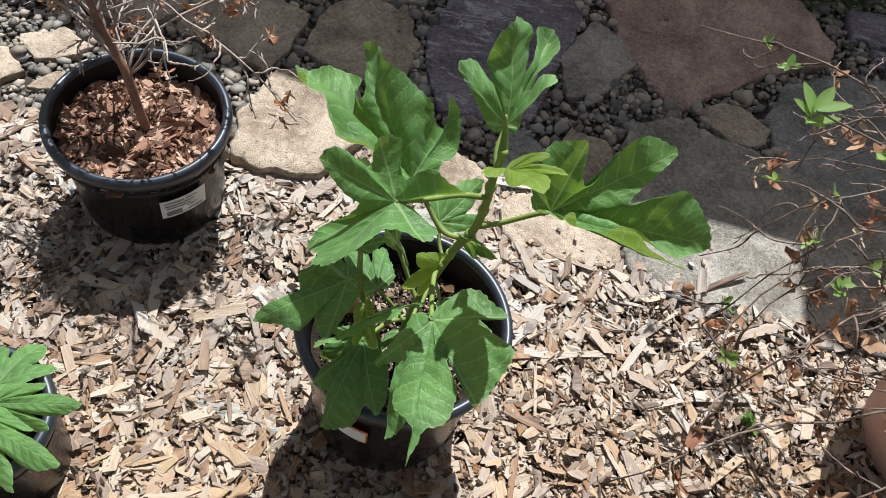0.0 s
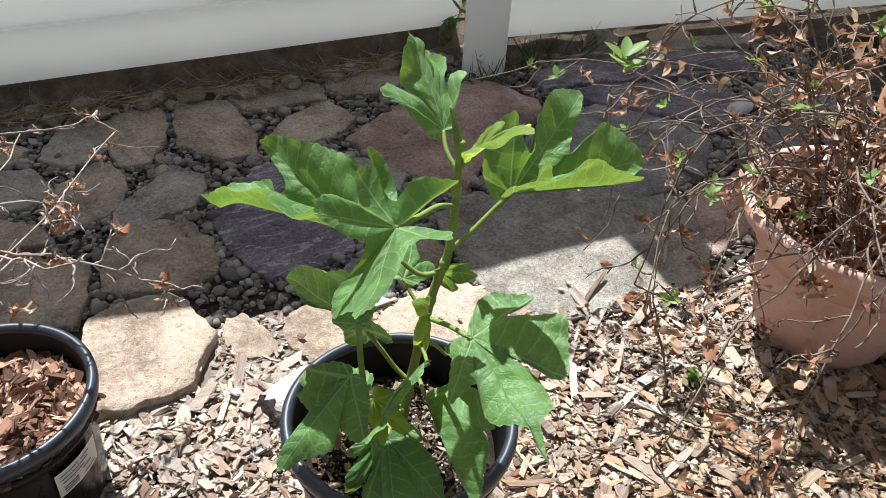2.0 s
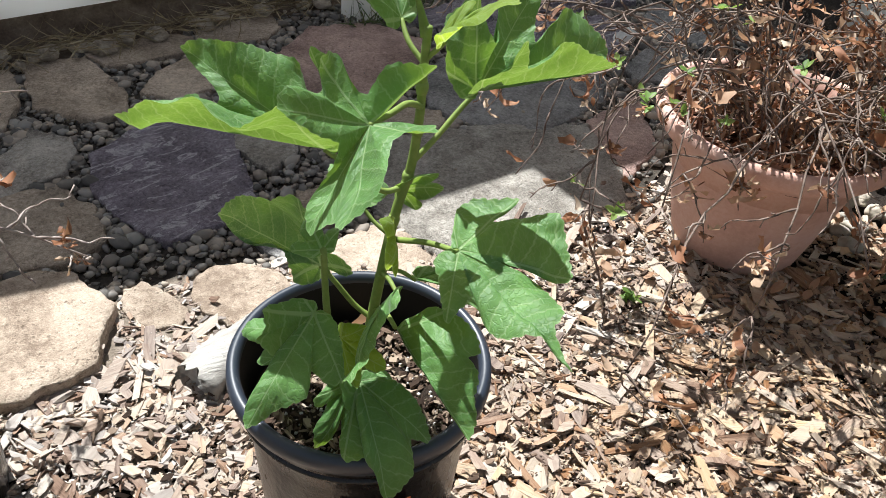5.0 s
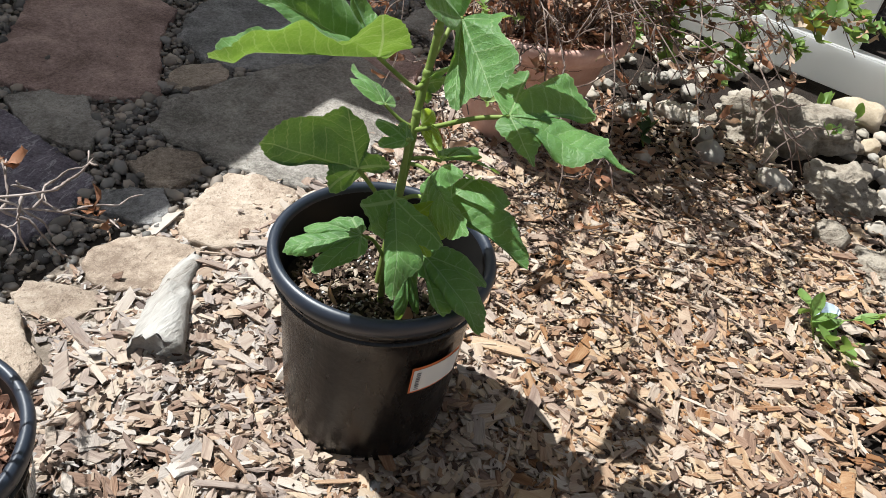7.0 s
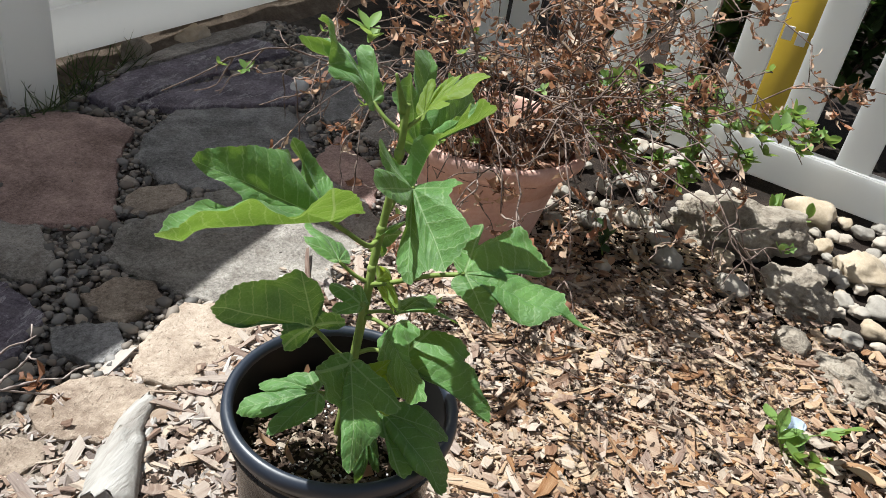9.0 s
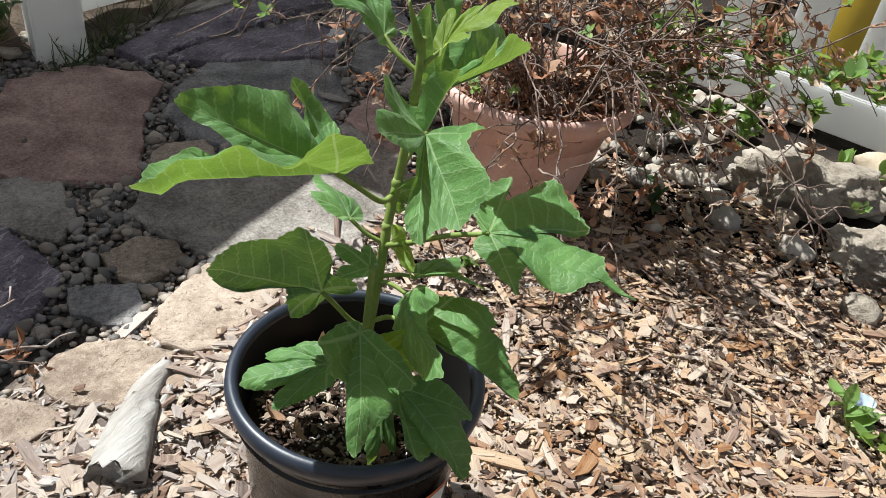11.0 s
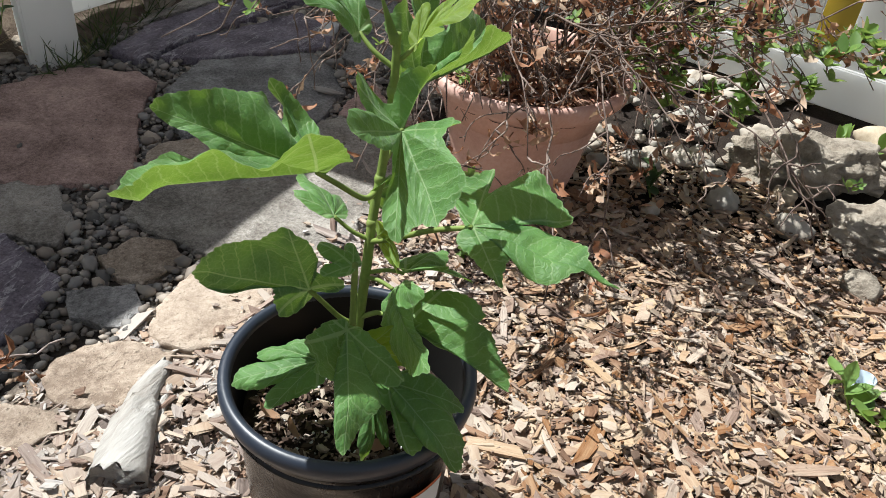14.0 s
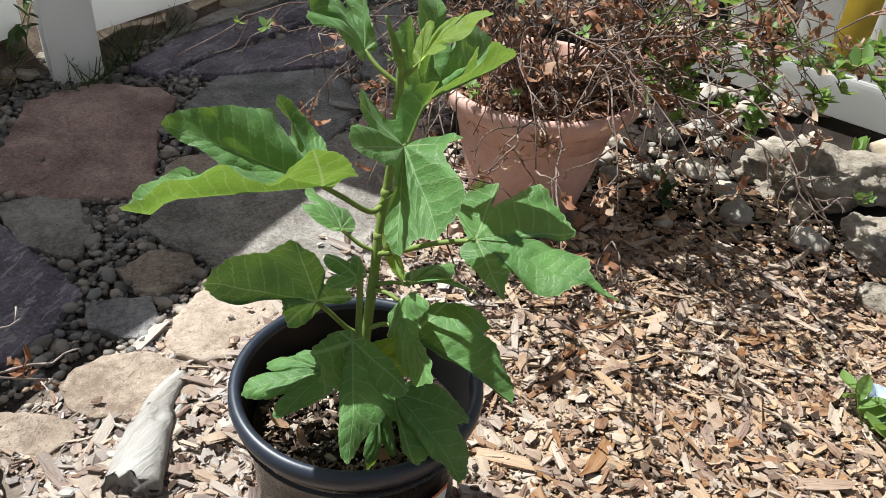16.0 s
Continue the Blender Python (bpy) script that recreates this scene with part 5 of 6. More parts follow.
def dry_shrub(name, base, label, canes, spread, leaf_n, green_n, seed, reach, mat_cane, leaf_size=0.03, floor_z=0.015, crown=None, droop=0.34, twigs=2, fresh=None, bunch=(1, 4)):
    rng = np.random.RandomState(seed)
    t = holder(name, base, label=label, category="shrub")
    tv, tf, lv, lf, gv2, gf2 = [], [], [], [], [], []
    tips = []
    for c in range(canes):
        a, out, lean = spread(rng, c)
        s = Vector(base) + Vector((math.cos(a), math.sin(a), 0)) * rng.uniform(0, 0.09)
        if crown:
            s = Vector(crown[rng.randint(len(crown))])
        pts = grow(rng, s, (math.cos(a) * lean, math.sin(a) * lean, 1.0), out, 0.004, droop, 0.19, 12)
        pts = [Vector((p.x, p.y, max(p.z, floor_z))) for p in pts]
        if not crown and any(p.x < 1.05 and p.z < 0.22 or p.x < 1.32 and p.y < 0.60 and p.z < 0.24 for p in pts):
            continue
        if crown and any(p.z < 0.29 for p in pts):
            continue
        r0 = rng.uniform(0.0017, 0.0029)
        cv, cf = tube_data(pts, taper(len(pts), r0, 0.0011), 6)
        part("cane", mesh_of("cane", cv, cf, mat_cane), t)
        for i in range(3, len(pts)):
            for _ in range(rng.randint(twigs - 1, twigs + 2)):
                d = (pts[i] - pts[i - 1]).normalized()
                way = d * 0.6 + Vector(rng.randn(3)) * 0.65
                tw = grow(rng, pts[i], way, rng.uniform(0.05, reach), 0.001, 0.25, 0.34, 6)
                tw = [Vector((p.x, p.y, max(p.z, floor_z))) for p in tw]
                tw = spline(tw, 2)
                tube_data(tw, [0.0015 * (1.5 if k % 2 else 0.8) * (1 - 0.045 * k) for k in range(len(tw))], 5, tv, tf)
                for k in range(3, len(tw) - 1, 2):       # short spurs at the buds
                    if rng.rand() < 0.5:
                        spur = tw[k] + (Vector(rng.randn(3)) * 0.6 + (tw[k] - tw[k - 1]).normalized()).normalized() * rng.uniform(0.006, 0.018)
                        tube_data([tw[k], (tw[k] + spur) * 0.5 + Vector(rng.randn(3)) * 0.001, spur], [0.0011, 0.0009, 0.0011], 4, tv, tf)
                tips += [(tw[k], (tw[k] - tw[k - 1])) for k in range(2, len(tw))]
    tagged(part("twig_tangle", mesh_of("twig_tangle", tv, tf, mat_cane), t, "tangle of thin dry twigs"), kind="stuff")
    order = rng.permutation(len(tips))
    # dead leaves hang in small bunches
    for i in order[:leaf_n]:
        p, d = tips[i]
        thin = 0.10 if p.x < 1.02 and p.z > 0.3 else 0.7 if p.z < 0.5 and p.x < 1.2 else 0.9
        if rng.rand() > thin and not crown:
            continue
        for _ in range(rng.randint(*bunch)):
            way = Vector(rng.randn(3)) * 0.55 + Vector((0, 0, -0.8))
            s = leaf_size * rng.uniform(0.45, 1.15)
            small_leaf(lv, lf, p + Vector(rng.randn(3)) * 0.004, way, rng.randn(3), s, s * rng.uniform(0.28, 0.55), rng.choice((-1, 1)) * rng.uniform(1.4, 4.2))
            for j in range(len(lv) - 15, len(lv)):       # crumpled
                lv[j] = tuple(Vector(lv[j]) + Vector(rng.randn(3)) * 0.095 * s)
    # fresh rosettes
    pool = [i for i in order[::-1] if fresh is None or fresh(tips[i][0])]
    for i in pool[:green_n]:
        p, d = tips[i]
        up = Vector((rng.randn() * 0.4, rng.randn() * 0.4 - 0.2, 0.9)).normalized()
        side = up.orthogonal().normalized()
        m = rng.randint(3, 6)
        for k in range(m):
            way = Matrix.Rotation(6.28 * k / m + rng.rand(), 3, up) @ side
            s = leaf_size * rng.uniform(0.75, 1.5) * (1.0 if p.x > 1.1 else 0.55)
            small_leaf(gv2, gf2, p, way + up * rng.uniform(-0.1, 0.9), up, s, s * rng.uniform(0.45, 0.62), rng.uniform(-0.3, 0.8))
    if lv:
        tagged(part("dry_leaves", mesh_of("dry_leaves", lv, lf, mat_dry_leaf), t, "curled rust-brown dead leaves"), kind="stuff")
    if gv2:
        tagged(part("green_leaves", mesh_of("green_leaves", gv2, gf2, mat_green_leaf), t, "few fresh green leaves"), kind="stuff")
    return t


def spread_big(rng, c):
    # most canes arch over the rocks, some reach across the path side
    if c < 16:                               # canes added to lean over the path, tops unseen, and shade the chips
        return rng.uniform(2.0, 3.6), rng.uniform(0.60, 0.85), rng.uniform(0.60, 1.05)
    if c >= 80:                              # canes that droop over the rocks
        return rng.uniform(-1.35, -0.35), rng.uniform(0.50, 0.85), rng.uniform(0.7, 1.5)
    if c < 26:
        return rng.uniform(2.1, 5.6), rng.uniform(0.50, 0.75), rng.uniform(0.20, 0.70)
    k = rng.rand()
    if k < 0.42:
        return rng.normal(-1.5, 0.5), rng.uniform(0.45, 0.88), rng.uniform(0.5, 1.4)
    if k < 0.58:
        return rng.uniform(2.5, 3.9), rng.uniform(0.35, 0.60), rng.uniform(0.7, 1.8)
    if k < 0.82:
        return rng.uniform(3.4, 4.7), rng.uniform(0.55, 0.90), rng.uniform(0.35, 0.8)
    return rng.uniform(2.0, 5.5), rng.uniform(0.55, 0.85), rng.uniform(0.1, 0.45)


dry_shrub("dry_shrub", (1.22, 0.70, 0.235), "withered rust-leaved shrub with some green shoots in terracotta pot", 86, spread_big, 1800, 230, 12, 0.15, mat_twig, 0.028, twigs=1,
          fresh=lambda p: 1.25 < p.x < 1.75 and 0.0 < p.y < 0.60 and p.z < 0.42 or p.x < 1.0 and p.z > 0.3 and (p.x * 977) % 1 < 0.06)


rng = np.random.RandomState(60)
lv_, lf_ = [], []
for _ in range(420):
    r, a = 0.176 * math.sqrt(rng.rand()), rng.uniform(0, 6.28)
    s = rng.uniform(0.014, 0.034)
    small_leaf(lv_, lf_, Vector((TP[0] + r * math.cos(a), TP[1] + r * math.sin(a), 0.270 + 0.012 * rng.rand())), Vector((rng.randn(), rng.randn(), 0.25 * rng.randn())), (rng.randn() * 0.4, rng.randn() * 0.4, 1), s, s * 0.4, rng.uniform(-2.5, 2.5))
tagged(new("leaf_litter", mesh_of("leaf_litter", lv_, lf_, mat_dry_leaf)), "fallen dry tan leaves on the terracotta pot's mulch", "leaf litter", kind="stuff")

rng = np.random.RandomState(61)
shoot = holder("shrub_shoot", (1.12, 0.74, 0.25), label="long bare cane with fresh green leaves at its tip", category="shrub")
for way, size in (([(1.12, 0.74, 0.24), (1.0, 0.765, 0.45), (0.82, 0.79, 0.58), (0.64, 0.81, 0.63)], 0.034), ([(1.12, 0.76, 0.24), (1.05, 0.80, 0.46), (0.98, 0.84, 0.60), (0.93, 0.86, 0.66)], 0.028), ([(1.10, 0.70, 0.24), (0.97, 0.70, 0.42), (0.86, 0.71, 0.46), (0.78, 0.72, 0.43)], 0.020)):
    line = spline(way, 8)
    cv, cf = tube_data(line, taper(len(line), 0.0030, 0.0012), 6)
    part("cane", mesh_of("cane", cv, cf, mat_twig), shoot)
    for k in range(7):
        lv_, lf_ = [], []
        a = 6.28 * k / 6
        small_leaf(lv_, lf_, line[-1] - Vector((0, 0, 0.004 * k)), (math.cos(a), math.sin(a), 0.5), (0, 0, 1), size * rng.uniform(0.7, 1.2), size * 0.5, rng.uniform(0.1, 0.8))
        part("leaf", mesh_of("leaf", lv_, lf_, mat_green_leaf), shoot)
    for k in range(9):
        lv_, lf_ = [], []
        small_leaf(lv_, lf_, line[rng.randint(8, len(line) - 3)], Vector(rng.randn(3)) * 0.5 + Vector((0, 0, -0.8)), rng.randn(3), 0.028 * rng.uniform(0.6, 1.2), 0.011, rng.uniform(1.5, 3.5))
        part("dry_leaf", mesh_of("dry_leaf", lv_, lf_, mat_dry_leaf), shoot)


def spread_left(rng, c):
    # thin twigs that reach flat out towards the path and the fig
    return rng.uniform(0.25, 2.9), rng.uniform(0.24, 0.46), rng.uniform(1.1, 3.2)


left_stem = spline([(-0.243, 0.905, 0.15), (-0.252, 0.904, 0.24), (-0.262, 0.908, 0.32), (-0.290, 0.925, 0.375), (-0.31, 0.94, 0.42)], 7)
left_shrub = dry_shrub("dry_shrub", (-0.243, 0.905, 0.15), "nearly bare dry shrub with a reddish stem in a black pot", 28, spread_left, 75, 0, 23, 0.09, mat_pale_twig, 0.017, crown=left_stem[12:], droop=0.12, twigs=1, bunch=(5, 10))
lv_, lf_ = tube_data(left_stem, taper(len(left_stem), 0.0085, 0.0050), 9)
part("stem", mesh_of("stem", lv_, lf_, mat_redstem), left_shrub, "leaning red-brown main stem")


# ---- rocks by the picket fence ----
def rock(x, y, w, d, h, label, seed, turn=0.0, sink=0.25, mat=None):
    ob = new("rock", rock_mesh("rock", (w, d, h), mat or mat_cobble, seed, 5 if w > 0.16 else 4 if w > 0.12 else 3, 0.42 if w > 0.16 else 0.24))
    ob.matrix_world = pose(x, y, h * (0.5 - sink), 0, 0, turn)
    return tagged(ob, label, "rock", "rocks along the bed")


mat_boulder = rough_material("boulder", [(0.25, (0.19, 0.155, 0.118)), (0.5, (0.42, 0.358, 0.285)), (0.75, (0.56, 0.49, 0.40))], 16, 90, 0.9, 1.0, 0.014)
mat_sandrock = rough_material("sandstone_rock", [(0.1, (0.30, 0.23, 0.15)), (0.5, (0.48, 0.39, 0.28)), (0.85, (0.58, 0.50, 0.40))], 8, 110, 0.85, 0.5, 0.004)
rock(1.60, 0.12, 0.21, 0.36, 0.16, "large grey weathered boulder under the dry shrub", 1, 15, 0.2, mat_boulder)
rock(1.39, -0.05, 0.19, 0.20, 0.10, "flat grey boulder dappled by shrub shade", 2, 30, 0.3, mat_boulder)
rock(1.10, -0.17, 0.17, 0.15, 0.06, "flat pale grey stone sunk in the chips", 3, 10, 0.3, mat_boulder)
rock(1.62, -0.20, 0.16, 0.16, 0.10, "tan sandstone rock among cobbles", 4, 40, 0.3, mat_sandrock)
rock(1.88, -0.08, 0.12, 0.16, 0.09, "tan layered sandstone rock by the picket fence", 5, 0, 0.3, mat_sandrock)
for i, (x, y, w) in enumerate([(1.35, 0.27, 0.09), (1.46, 0.14, 0.066), (1.33, 0.11, 0.084), (1.23, 0.41, 0.045), (1.17, -0.035, 0.085), (1.16, -0.26, 0.075),
                               (1.71, -0.27, 0.065), (1.75, -0.34, 0.06), (1.59, -0.34, 0.085), (1.45, -0.24, 0.075)]):
    rock(x, y, w, w * (0.8 + 0.05 * (i % 5)), w * 0.72, "rounded garden stone half sunk in wood chips", 20 + i, 37 * i, 0.25, mat_sandrock if i == 1 else mat_boulder if i == 4 else None)
for i, (x, y, w) in enumerate([(1.70, -0.11, 0.069), (1.62, -0.05, 0.056), (1.55, -0.10, 0.066), (1.79, -0.14, 0.052), (1.90, -0.17, 0.06), (1.87, -0.22, 0.066),
                               (1.83, -0.27, 0.07), (1.28, -0.13, 0.048), (1.34, -0.22, 0.08), (1.38, -0.31, 0.083), (1.25, -0.29, 0.079), (1.42, -0.18, 0.047),
                               (1.47, -0.15, 0.042), (1.53, -0.20, 0.046), (1.78, -0.09, 0.042), (1.85, -0.34, 0.062), (1.51, -0.29, 0.055), (1.69, -0.05, 0.046)]):
    rock(x, y, w, w * (0.7 + 0.06 * (i % 4)), w * 0.62, "smooth pale cobble near the picket fence", 50 + i, 53 * i, 0.2, mat_sandrock if i % 4 == 0 else None)
rng = np.random.RandomState(77)
for i in range(120):
    x, y = rng.uniform(1.24, 1.95), rng.uniform(-0.75, -0.12)
    w = rng.uniform(0.022, 0.062)
    rock(x, y, w, w * rng.uniform(0.7, 1), w * 0.62, "smooth pale cobble near the picket fence", 90 + i, rng.uniform(0, 360), 0.1)
for i in range(120):
    x, y = rng.uniform(1.36, 2.15), rng.uniform(0.1, 1.0)
    w = rng.uniform(0.03, 0.085)
    rock(x, y, w, w * rng.uniform(0.7, 1), w * 0.62, "grey stone on the ground under the dry shrub", 200 + i, rng.uniform(0, 360), 0.1)
rock(1.66, 1.50, 0.10, 0.06, 0.05, "white quartz stone on the dark flagstones", 300, 20, 0.1, rough_material("white_quartz", [(0.2, (0.50, 0.49, 0.47)), (0.8, (0.72, 0.71, 0.69))], 12, 120, 0.8, 0.4, 0.003))
rock(1.52, 2.02, 0.15, 0.08, 0.10, "grey rock at the foot of the white fence", 301, 10, 0.25, mat_boulder)
rock(1.78, 1.99, 0.15, 0.08, 0.09, "tan rock at the foot of the white fence", 302, -8, 0.25, mat_sandrock)

for i in range(46):
    x = -0.5 + 0.037 * i + rng.uniform(-0.01, 0.01)
    w = rng.uniform(0.02, 0.075)
    rock(x, rng.uniform(2.04, 2.13), w, w * rng.uniform(0.6, 1), w * 0.5, "broken grey stone at the foot of the white fence", 400 + i, rng.uniform(0, 360), -0.25, mat_boulder)

# ---- loose wood ----
def log_piece(name, pts, r0, r1, mat, label, category, flat=0.75, seed=1, split=0.0):
    """A weathered piece of wood: facets along its grain, ragged ends, and where split is given a flake that has sprung off."""
    line = spline(pts, 16)
    rng = np.random.RandomState(seed)
    face = 1 + 0.06 * rng.randn(20)
    vs, fs = tube_data(line, taper(len(line), r0, r1), 20)
    out = []
    cz = min(v[2] for v in vs)
    for i, v in enumerate(vs):
        k, s = i // 20, i % 20
        c = line[k]
        t = k / (len(line) - 1)
        m = face[s] + 0.10 * noise.noise(Vector((s * 0.9, t * 5, seed))) + 0.05 * noise.noise(Vector((s * 2.1, t * 22, seed + 5)))
        edge = 0.52 + 0.10 * math.sin(s * 1.3 + seed)
        if split and t > edge:
            m += split
        w = c + (Vector(v) - c) * m
        if k in (0, len(line) - 1):
            w += (line[-1] - line[0]).normalized() * 0.006 * rng.randn()
        out.append((w.x, w.y, cz + (w.z - cz) * flat))
    return tagged(new(name, mesh_of(name, out, fs, mat)), label, category)


log_piece("weathered_log", [(0.330, 1.0, 0.012), (0.27, 0.985, 0.016), (0.205, 0.952, 0.020), (0.125, 0.905, 0.020)], 0.016, 0.035, mat_drift, "bleached split log lying on the wood chips beside the flagstones", "log", 0.9, 3, 0.22)
log_piece("stick", [(0.30, 0.965, 0.014), (0.25, 0.94, 0.014), (0.21, 0.91, 0.014)], 0.006, 0.008, mat_drift, "short grey stick beside the bleached log", "stick")
log_piece("stick", [(0.392, 0.945, 0.014), (0.352, 0.875, 0.017), (0.325, 0.79, 0.018)], 0.012, 0.010, mat_chip_one, "brown stick lying against the fig pot", "stick")
log_piece("stick", [(-0.09, 0.545, 0.014), (0.0, 0.535, 0.016), (0.10, 0.515, 0.014)], 0.016, 0.012, mat_drift, "split pale branch lying on the chips", "stick", 0.5, 5)
log_piece("stick", [(0.555, 0.89, 0.014), (0.525, 0.83, 0.016), (0.495, 0.765, 0.014)], 0.008, 0.009, mat_chip_one, "long flat wood splinter on the chips", "stick", 0.5, 7)
log_piece("stick", [(0.89, 0.63, 0.014), (0.93, 0.605, 0.014), (0.965, 0.58, 0.014)], 0.005, 0.004, mat_drift, "thin grey stick near the terracotta pot", "stick", 0.6, 8)
log_piece("stick", [(0.92, 0.575, 0.014), (0.885, 0.56, 0.014), (0.855, 0.585, 0.014)], 0.009, 0.008, mat_drift, "bent grey bark piece on the chips", "stick", 0.4, 9)
hose_line = spline([(0.62, 0.935, 0.008), (0.79, 0.915, 0.012), (0.96, 0.882, 0.012), (1.09, 0.893, 0.012), (1.16, 0.90, 0.012), (1.4, 0.95, 0.010)], 10)
hv, hf = tube_data(hose_line, 0.0055, 10)
tagged(new("drip_hose", mesh_of("drip_hose", hv, hf, mat_hose)), "thin black drip irrigation hose along the path edge", "hose")
wl = spline([(0.805, 0.715, 0.0), (0.79, 0.735, 0.08), (0.765, 0.755, 0.15), (0.765, 0.775, 0.185), (0.785, 0.785, 0.195)], 8)
wv, wf = tube_data(wl, taper(len(wl), 0.0018, 0.0030), 6)
tagged(new("dead_stalk", mesh_of("dead_stalk", wv, wf, mat_twig)), "dark bent dead stalk standing in the chips", "twig")


# ---- small green plants ----
def sprig(name, base, label, n, size, seed, mat, height=0.06, spread=0.05):
    rng = np.random.RandomState(seed)
    t = holder(name, base, label=label, category="plant")
    for s in range(max(2, n // 5)):
        a = rng.uniform(0, 6.28)
        pts = grow(rng, base, (math.cos(a) * spread * 14, math.sin(a) * spread * 14, 1), height * rng.uniform(0.6, 1.2), 0.001, 0.2, 0.2, 6)
        vs, fs = tube_data(pts, taper(len(pts), 0.0020, 0.0009), 6)
        part("stem", mesh_of("stem", vs, fs, mat_figstem), t)
        for k in range(5):
            lv, lf = [], []
            p = pts[2 + k % 5]
            way = Vector(rng.randn(3)) + Vector((0, 0, 0.4))
            small_leaf(lv, lf, p, way, (0, 0, 1), size * rng.uniform(0.7, 1.2), size * 0.55, rng.uniform(0.2, 0.9))
            part("leaf", mesh_of("leaf", lv, lf, mat), t)
    return t


sprig("seedling", (0.80, -0.03, 0.01), "leafy green seedling in the wood chips", 22, 0.045, 3, mat_green_leaf, 0.10, 0.07)
sprig("seedling", (0.845, 0.70, 0.01), "tiny green weed in the wood chips", 8, 0.022, 4, mat_green_leaf, 0.03, 0.06)
sprig("weed", (1.28, 0.42, 0.01), "broad-leaved green weed at the foot of the dry shrub", 14, 0.05, 5, mat_dark_leaf, 0.08, 0.06)
sprig("weed", (1.72, -0.02, 0.02), "green sucker growing between the rocks", 16, 0.05, 6, mat_green_leaf, 0.10, 0.06)
sprig("weed", (1.0, 2.14, 0.01), "dark leafy weed under the white fence", 20, 0.045, 8, mat_dark_leaf, 0.22, 0.03)
cup = holder("plastic_cup", (0.845, -0.035, 0.0), label="crushed pale blue plastic cup among the seedling leaves", category="cup")
part("body", lathe("body", [(0.0, 0.002), (0.016, 0.002), (0.020, 0.03), (0.022, 0.052), (0.0205, 0.052), (0.0185, 0.03), (0.0, 0.006)], (0.845, -0.035, 0.0), mat_cup, 32, 0.05, 3), cup)

# fallen leaves and a bleached shard
rng = np.random.RandomState(88)
for k in range(26):
    a, d = rng.uniform(2.6, 6.0), rng.uniform(0.17, 0.42)
    lv, lf = [], []
    small_leaf(lv, lf, (0, 0, 0), (1, 0, 0.25), (0, 0.2, 1), rng.uniform(0.022, 0.042), rng.uniform(0.012, 0.020), rng.uniform(-1.6, 1.6))
    ob = new("fallen_leaf", mesh_of("fallen_leaf", lv, lf, mat_dry_leaf))
    ob.matrix_world = pose(1.19 + d * math.cos(a), 0.73 + d * math.sin(a), 0.020, 0, 0, rng.uniform(0, 360))
    tagged(ob, "curled rust-brown dead leaf on the wood chips", "leaf", "fallen leaves under the shrub")
for k, (x, y) in enumerate([(0.150, 0.625), (0.165, 0.660), (0.180, 0.545), (0.275, 0.700)]):
    lv, lf = [], []
    small_leaf(lv, lf, (x, y, 0.247), (rng.randn(), rng.randn(), 0.5), (0.3, 0, 1), 0.040, 0.022, 1.4)
    tagged(new("fallen_leaf", mesh_of("fallen_leaf", lv, lf, mat_dry_leaf)), "crumpled tan dead leaf on the potting soil", "leaf", "fallen leaves in the fig pot")
rock(1.30, 1.29, 0.085, 0.022, 0.016, "thin white shard lying on a dark flagstone", 310, 100, -1.0, mat_drift)

# grass along the foot of the fence
rng = np.random.RandomState(15)
for name, label, mat, spots, n in (("grass_tuft", "dark green grass tufts at the fence post", mat_grass, [(1.19, 1.95), (1.30, 2.02), (1.06, 1.93), (1.45, 2.0)], 190),
                                   ("dry_grass", "dry straw-coloured grass under the fence", mat_straw, [(-0.5 + 0.09 * i, 2.10) for i in range(17)], 700)):
    vs, fs = [], []
    for _ in range(n):
        sx, sy = spots[rng.randint(len(spots))]
        p = (sx + rng.randn() * 0.035, sy + rng.randn() * 0.025, 0.0 if mat is mat_grass else 0.035)
        way = Vector((rng.randn() * 0.8, rng.randn() * 0.7 - 0.2, 1.0 if mat is mat_grass else 0.08))
        small_leaf(vs, fs, p, way, rng.randn(3), rng.uniform(0.05, 0.13), 0.0032, rng.uniform(0.2, 1.2))
    vs = [(v[0], v[1], max(v[2], 0.0)) for v in vs]
    tagged(new(name, mesh_of(name, vs, fs, mat)), label, "grass", kind="stuff")

# ---- beyond the picket fence ----
bag = holder("yellow_bag", (2.48, 0.10, 0), label="yellow plastic soil bag behind the picket fence", category="bag")
bv2, bf2 = [], []
for k in range(9):
    for i in range(24):
        a = 2 * math.pi * i / 24
        w = (0.13 + 0.02 * math.sin(3 * a)) * (1 - 0.25 * (k / 8) ** 3)
        bv2.append((2.48 + 0.10 * math.cos(a) * (1 - 0.6 * (k / 8) ** 2), 0.12 + w * math.sin(a) * 1.1, 0.55 * k / 8 + 0.01 * noise.noise(Vector((a, k, 1)))))
for k in range(8):
    for i in range(24):
        j = (i + 1) % 24
        bf2.append((k * 24 + i, k * 24 + j, (k + 1) * 24 + j, (k + 1) * 24 + i))
bf2.append(tuple(range(8 * 24, 9 * 24)))
part("body", mesh_of("body", bv2, bf2, mat_yellow), bag)
for k in range(4):
    part("print_bar", box_mesh("print_bar", (2.375, 0.05 + 0.045 * k, 0.36 + 0.01 * k), (0.006, 0.032, 0.045), mat_white_label, 0, 0.001), bag)


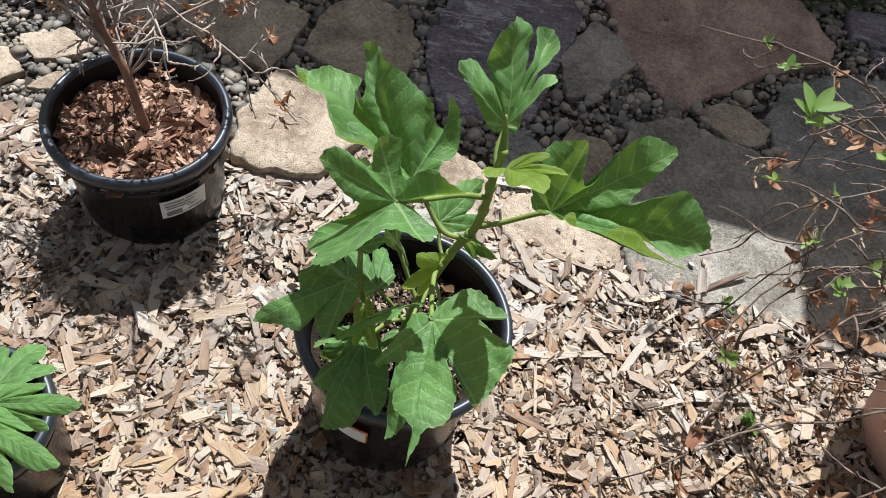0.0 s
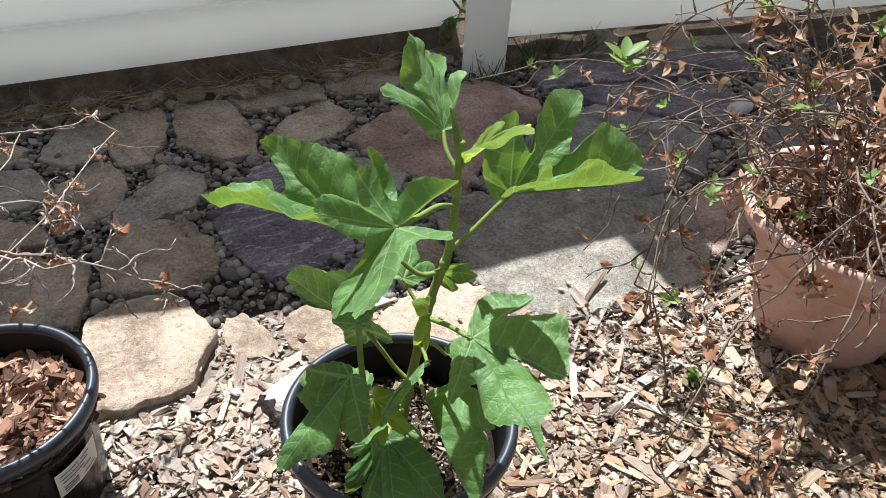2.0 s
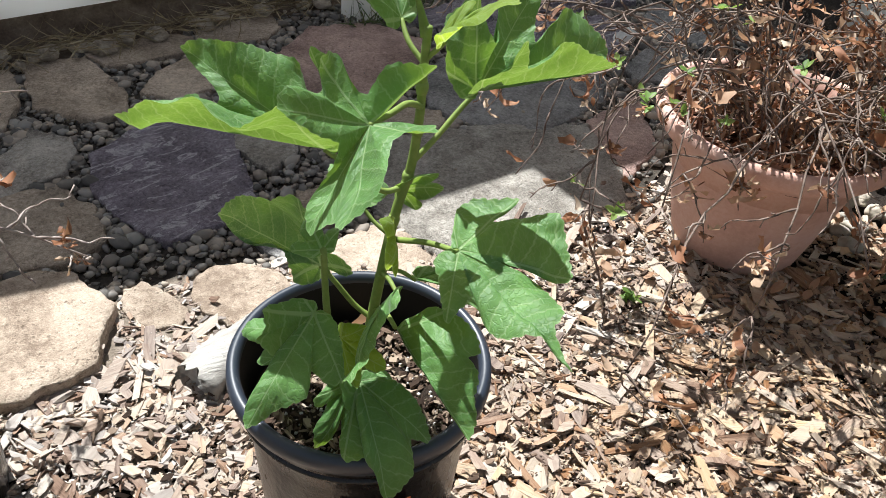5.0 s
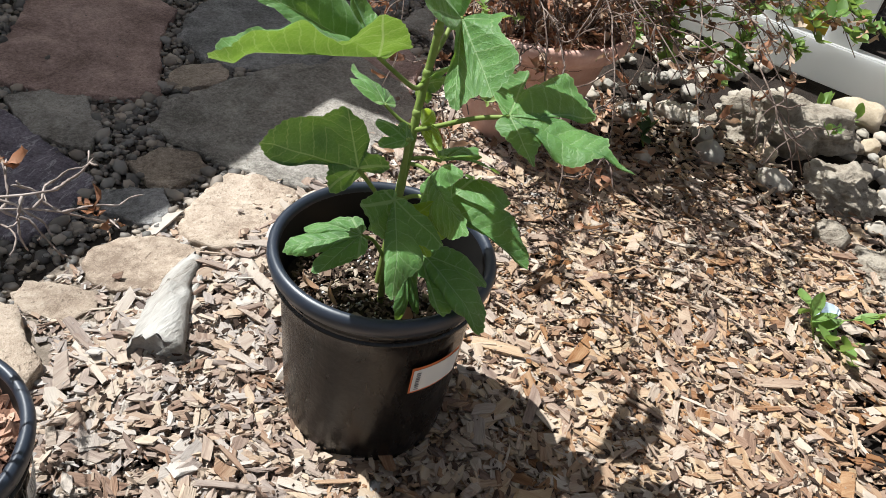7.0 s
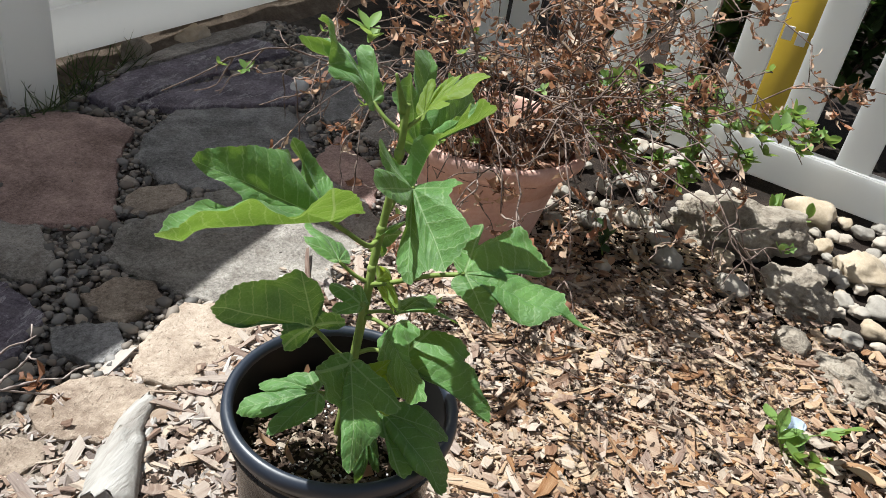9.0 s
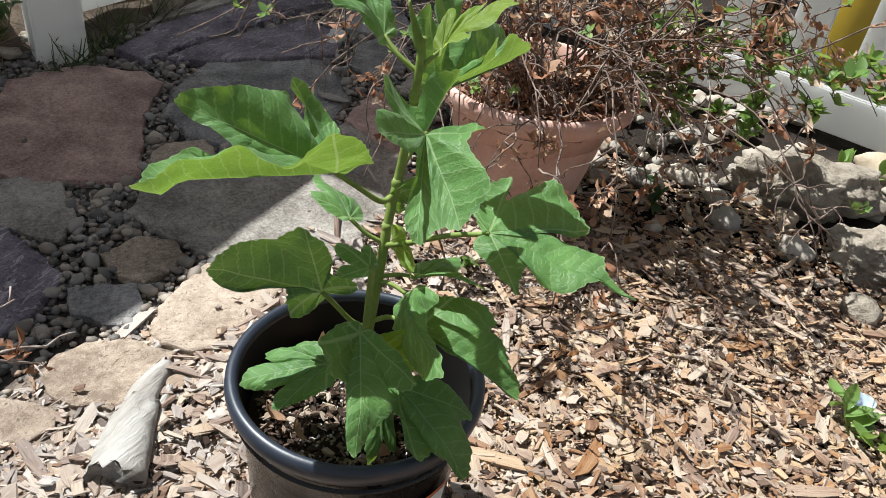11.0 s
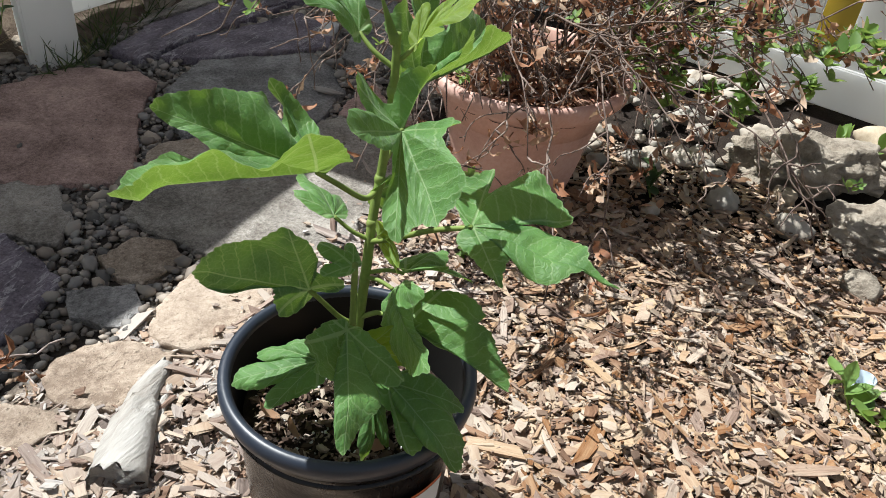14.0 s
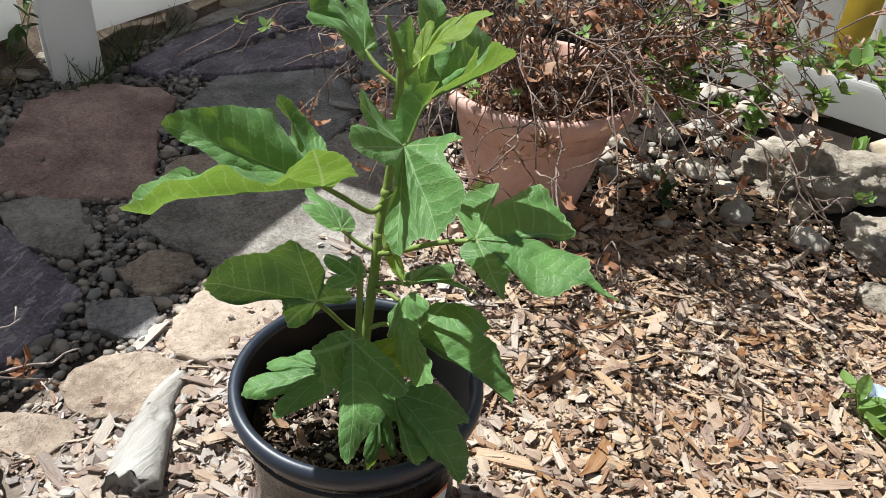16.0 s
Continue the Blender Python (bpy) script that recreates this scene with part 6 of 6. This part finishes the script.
def bush(name, c, size, n, leaf, seed, mat, label):
    rng = np.random.RandomState(seed)
    t = holder(name, c, label=label, category="bush")
    lv, lf = [], []
    for k in range(14):
        a = rng.uniform(0, 6.28)
        tip = Vector(c) + Vector((math.cos(a) * size[0] * rng.uniform(0.2, 0.9), math.sin(a) * size[1] * rng.uniform(0.2, 0.9), size[2] * rng.uniform(0.5, 1)))
        line = spline([c, (Vector(c) + tip) * 0.5 + Vector((0, 0, size[2] * 0.15)), tip], 6)
        vs, fs = tube_data(line, taper(len(line), 0.006, 0.002), 5)
        part("stem", mesh_of("stem", vs, fs, mat_twig), t)
        for _ in range(n // 14):
            p = line[rng.randint(3, len(line))] + Vector(rng.randn(3)) * 0.05
            if p.z > 0.02:
                small_leaf(lv, lf, p, rng.randn(3) + np.array((0, 0, -0.2)), (0, 0, 1), leaf * rng.uniform(0.6, 1.3), leaf * 0.7, rng.uniform(0.1, 0.9))
    tagged(part("leaves", mesh_of("leaves", lv, lf, mat), t), kind="stuff")
    return t


for k in range(5):
    bush("leafy_bush", (2.72 + 0.12 * (k % 2), -0.9 + 0.42 * k, 0.0), (0.36, 0.42, 0.85), 520, 0.085, 60 + k, mat_dark_leaf, "dark green broad-leaved bush behind the picket fence")
bush("leafy_bush", (2.70, -0.45, 0.0), (0.35, 0.45, 0.8), 420, 0.085, 31, mat_dark_leaf, "dark green broad-leaved bush behind the picket fence")
bush("leafy_bush", (2.85, 0.35, 0.0), (0.4, 0.5, 1.0), 420, 0.08, 32, mat_dark_leaf, "shaded green bush behind the picket fence")

# ---- wood chip mulch ----
rng = np.random.RandomState(41)
bed = [(-1.5, 1.10), (-0.72, 1.02), (-0.14, 1.0), (0.08, 1.02), (0.2, 1.0), (0.36, 0.95), (0.62, 0.97), (0.74, 0.94), (1.1, 0.91), (1.35, 0.98), (1.5, 0.6), (1.5, 0.2), (1.25, -0.2), (1.2, -1.0), (-1.5, -1.0)]
places = []
while len(places) < 60000:
    x, y = rng.uniform(-1.3, 1.5), rng.uniform(-0.8, 1.1)
    if rng.rand() < 0.45:
        x, y = rng.uniform(-0.6, 1.2), rng.uniform(-0.1, 1.05)
    if not inside(bed, x, y - abs(0.02 * rng.randn()) * (rng.rand() < 0.5)):
        continue
    if math.hypot(x - FIG[0], y - FIG[1]) < 0.108 or math.hypot(x - LP[0], y - LP[1]) < 0.11 or math.hypot(x - TP[0], y - TP[1]) < 0.12:
        continue
    z = -0.008 + 0.023 * rng.rand()
    places.append((x, y, z, 0.75 + 0.35 * rng.rand() - 0.12 * (x > 0.5)))
lap = 0
while lap < 45:                     # strays on the edges of the sunlit slabs
    x, y = rng.uniform(-0.15, 1.15), 0.97 + abs(rng.randn()) * 0.05
    if math.hypot(x - LP[0], y - LP[1]) > 0.13:
        places.append((x, y, 0.017 + 0.004 * rng.rand(), 0.4))
        lap += 1
lap = 0
while lap < 420:                     # a thin scatter on the dirt between the slabs
    x, y = rng.uniform(0.06, 0.62), rng.uniform(0.96, 1.15)
    if inside(dirt_rim, x, y) and not any(inside(q, x, y) for q in STONES):
        places.append((x, y, 0.006 + 0.004 * rng.rand(), 0.55))
        lap += 1
litter = [(x + 0.01 * rng.randn(), y + 0.01 * rng.randn(), -0.002 + 0.024 * rng.rand(), 1.0) for x, y, _, _ in (places[i] for i in rng.permutation(len(places))[:30000]) if y < 0.93]
fines = new("wood_litter", chips_mesh("wood_litter", rng, litter, 0.003, 0.016, mat_litter, 0.5))
tagged(fines, "fine dark bark and wood litter between the chips", "wood litter", kind="stuff")
slivers = [places[i][:2] + (places[i][2] + 0.004, 0.9) for i in rng.permutation(len(places))[:3200]]
mulch = new("wood_chips", chips_mesh("wood_chips", rng, places, 0.006, 0.044, mat_chip, 0.29, slivers))
tagged(mulch, "sun-bleached tan wood chip mulch covering the bed", "wood chips", kind="stuff")
# larger chips on top, one by one
shapes = []
for k in range(14):
    v, f, _ = chips_data(np.random.RandomState(500 + k), [(0, 0, 0, 1.0)], 0.028, 0.070, 0.06, 0.95)
    shapes.append(mesh_of("wood_chip", np.vstack(v), np.vstack(f), mat_chip_one, False))
placed = 0
while placed < 290:
    x, y = rng.uniform(-0.6, 1.25), rng.uniform(-0.25, 1.0)
    if not inside(bed, x, y):
        continue
    if math.hypot(x - FIG[0], y - FIG[1]) < 0.14 or math.hypot(x - LP[0], y - LP[1]) < 0.14 or math.hypot(x - TP[0], y - TP[1]) < 0.16:
        continue
    ob = new("wood_chip", shapes[placed % 14])
    ob.parent = ground
    ob.matrix_basis = pose(x, y, 0.017 + 0.004 * rng.rand(), rng.randn() * 7, rng.randn() * 7, rng.uniform(0, 360))
    placed += 1
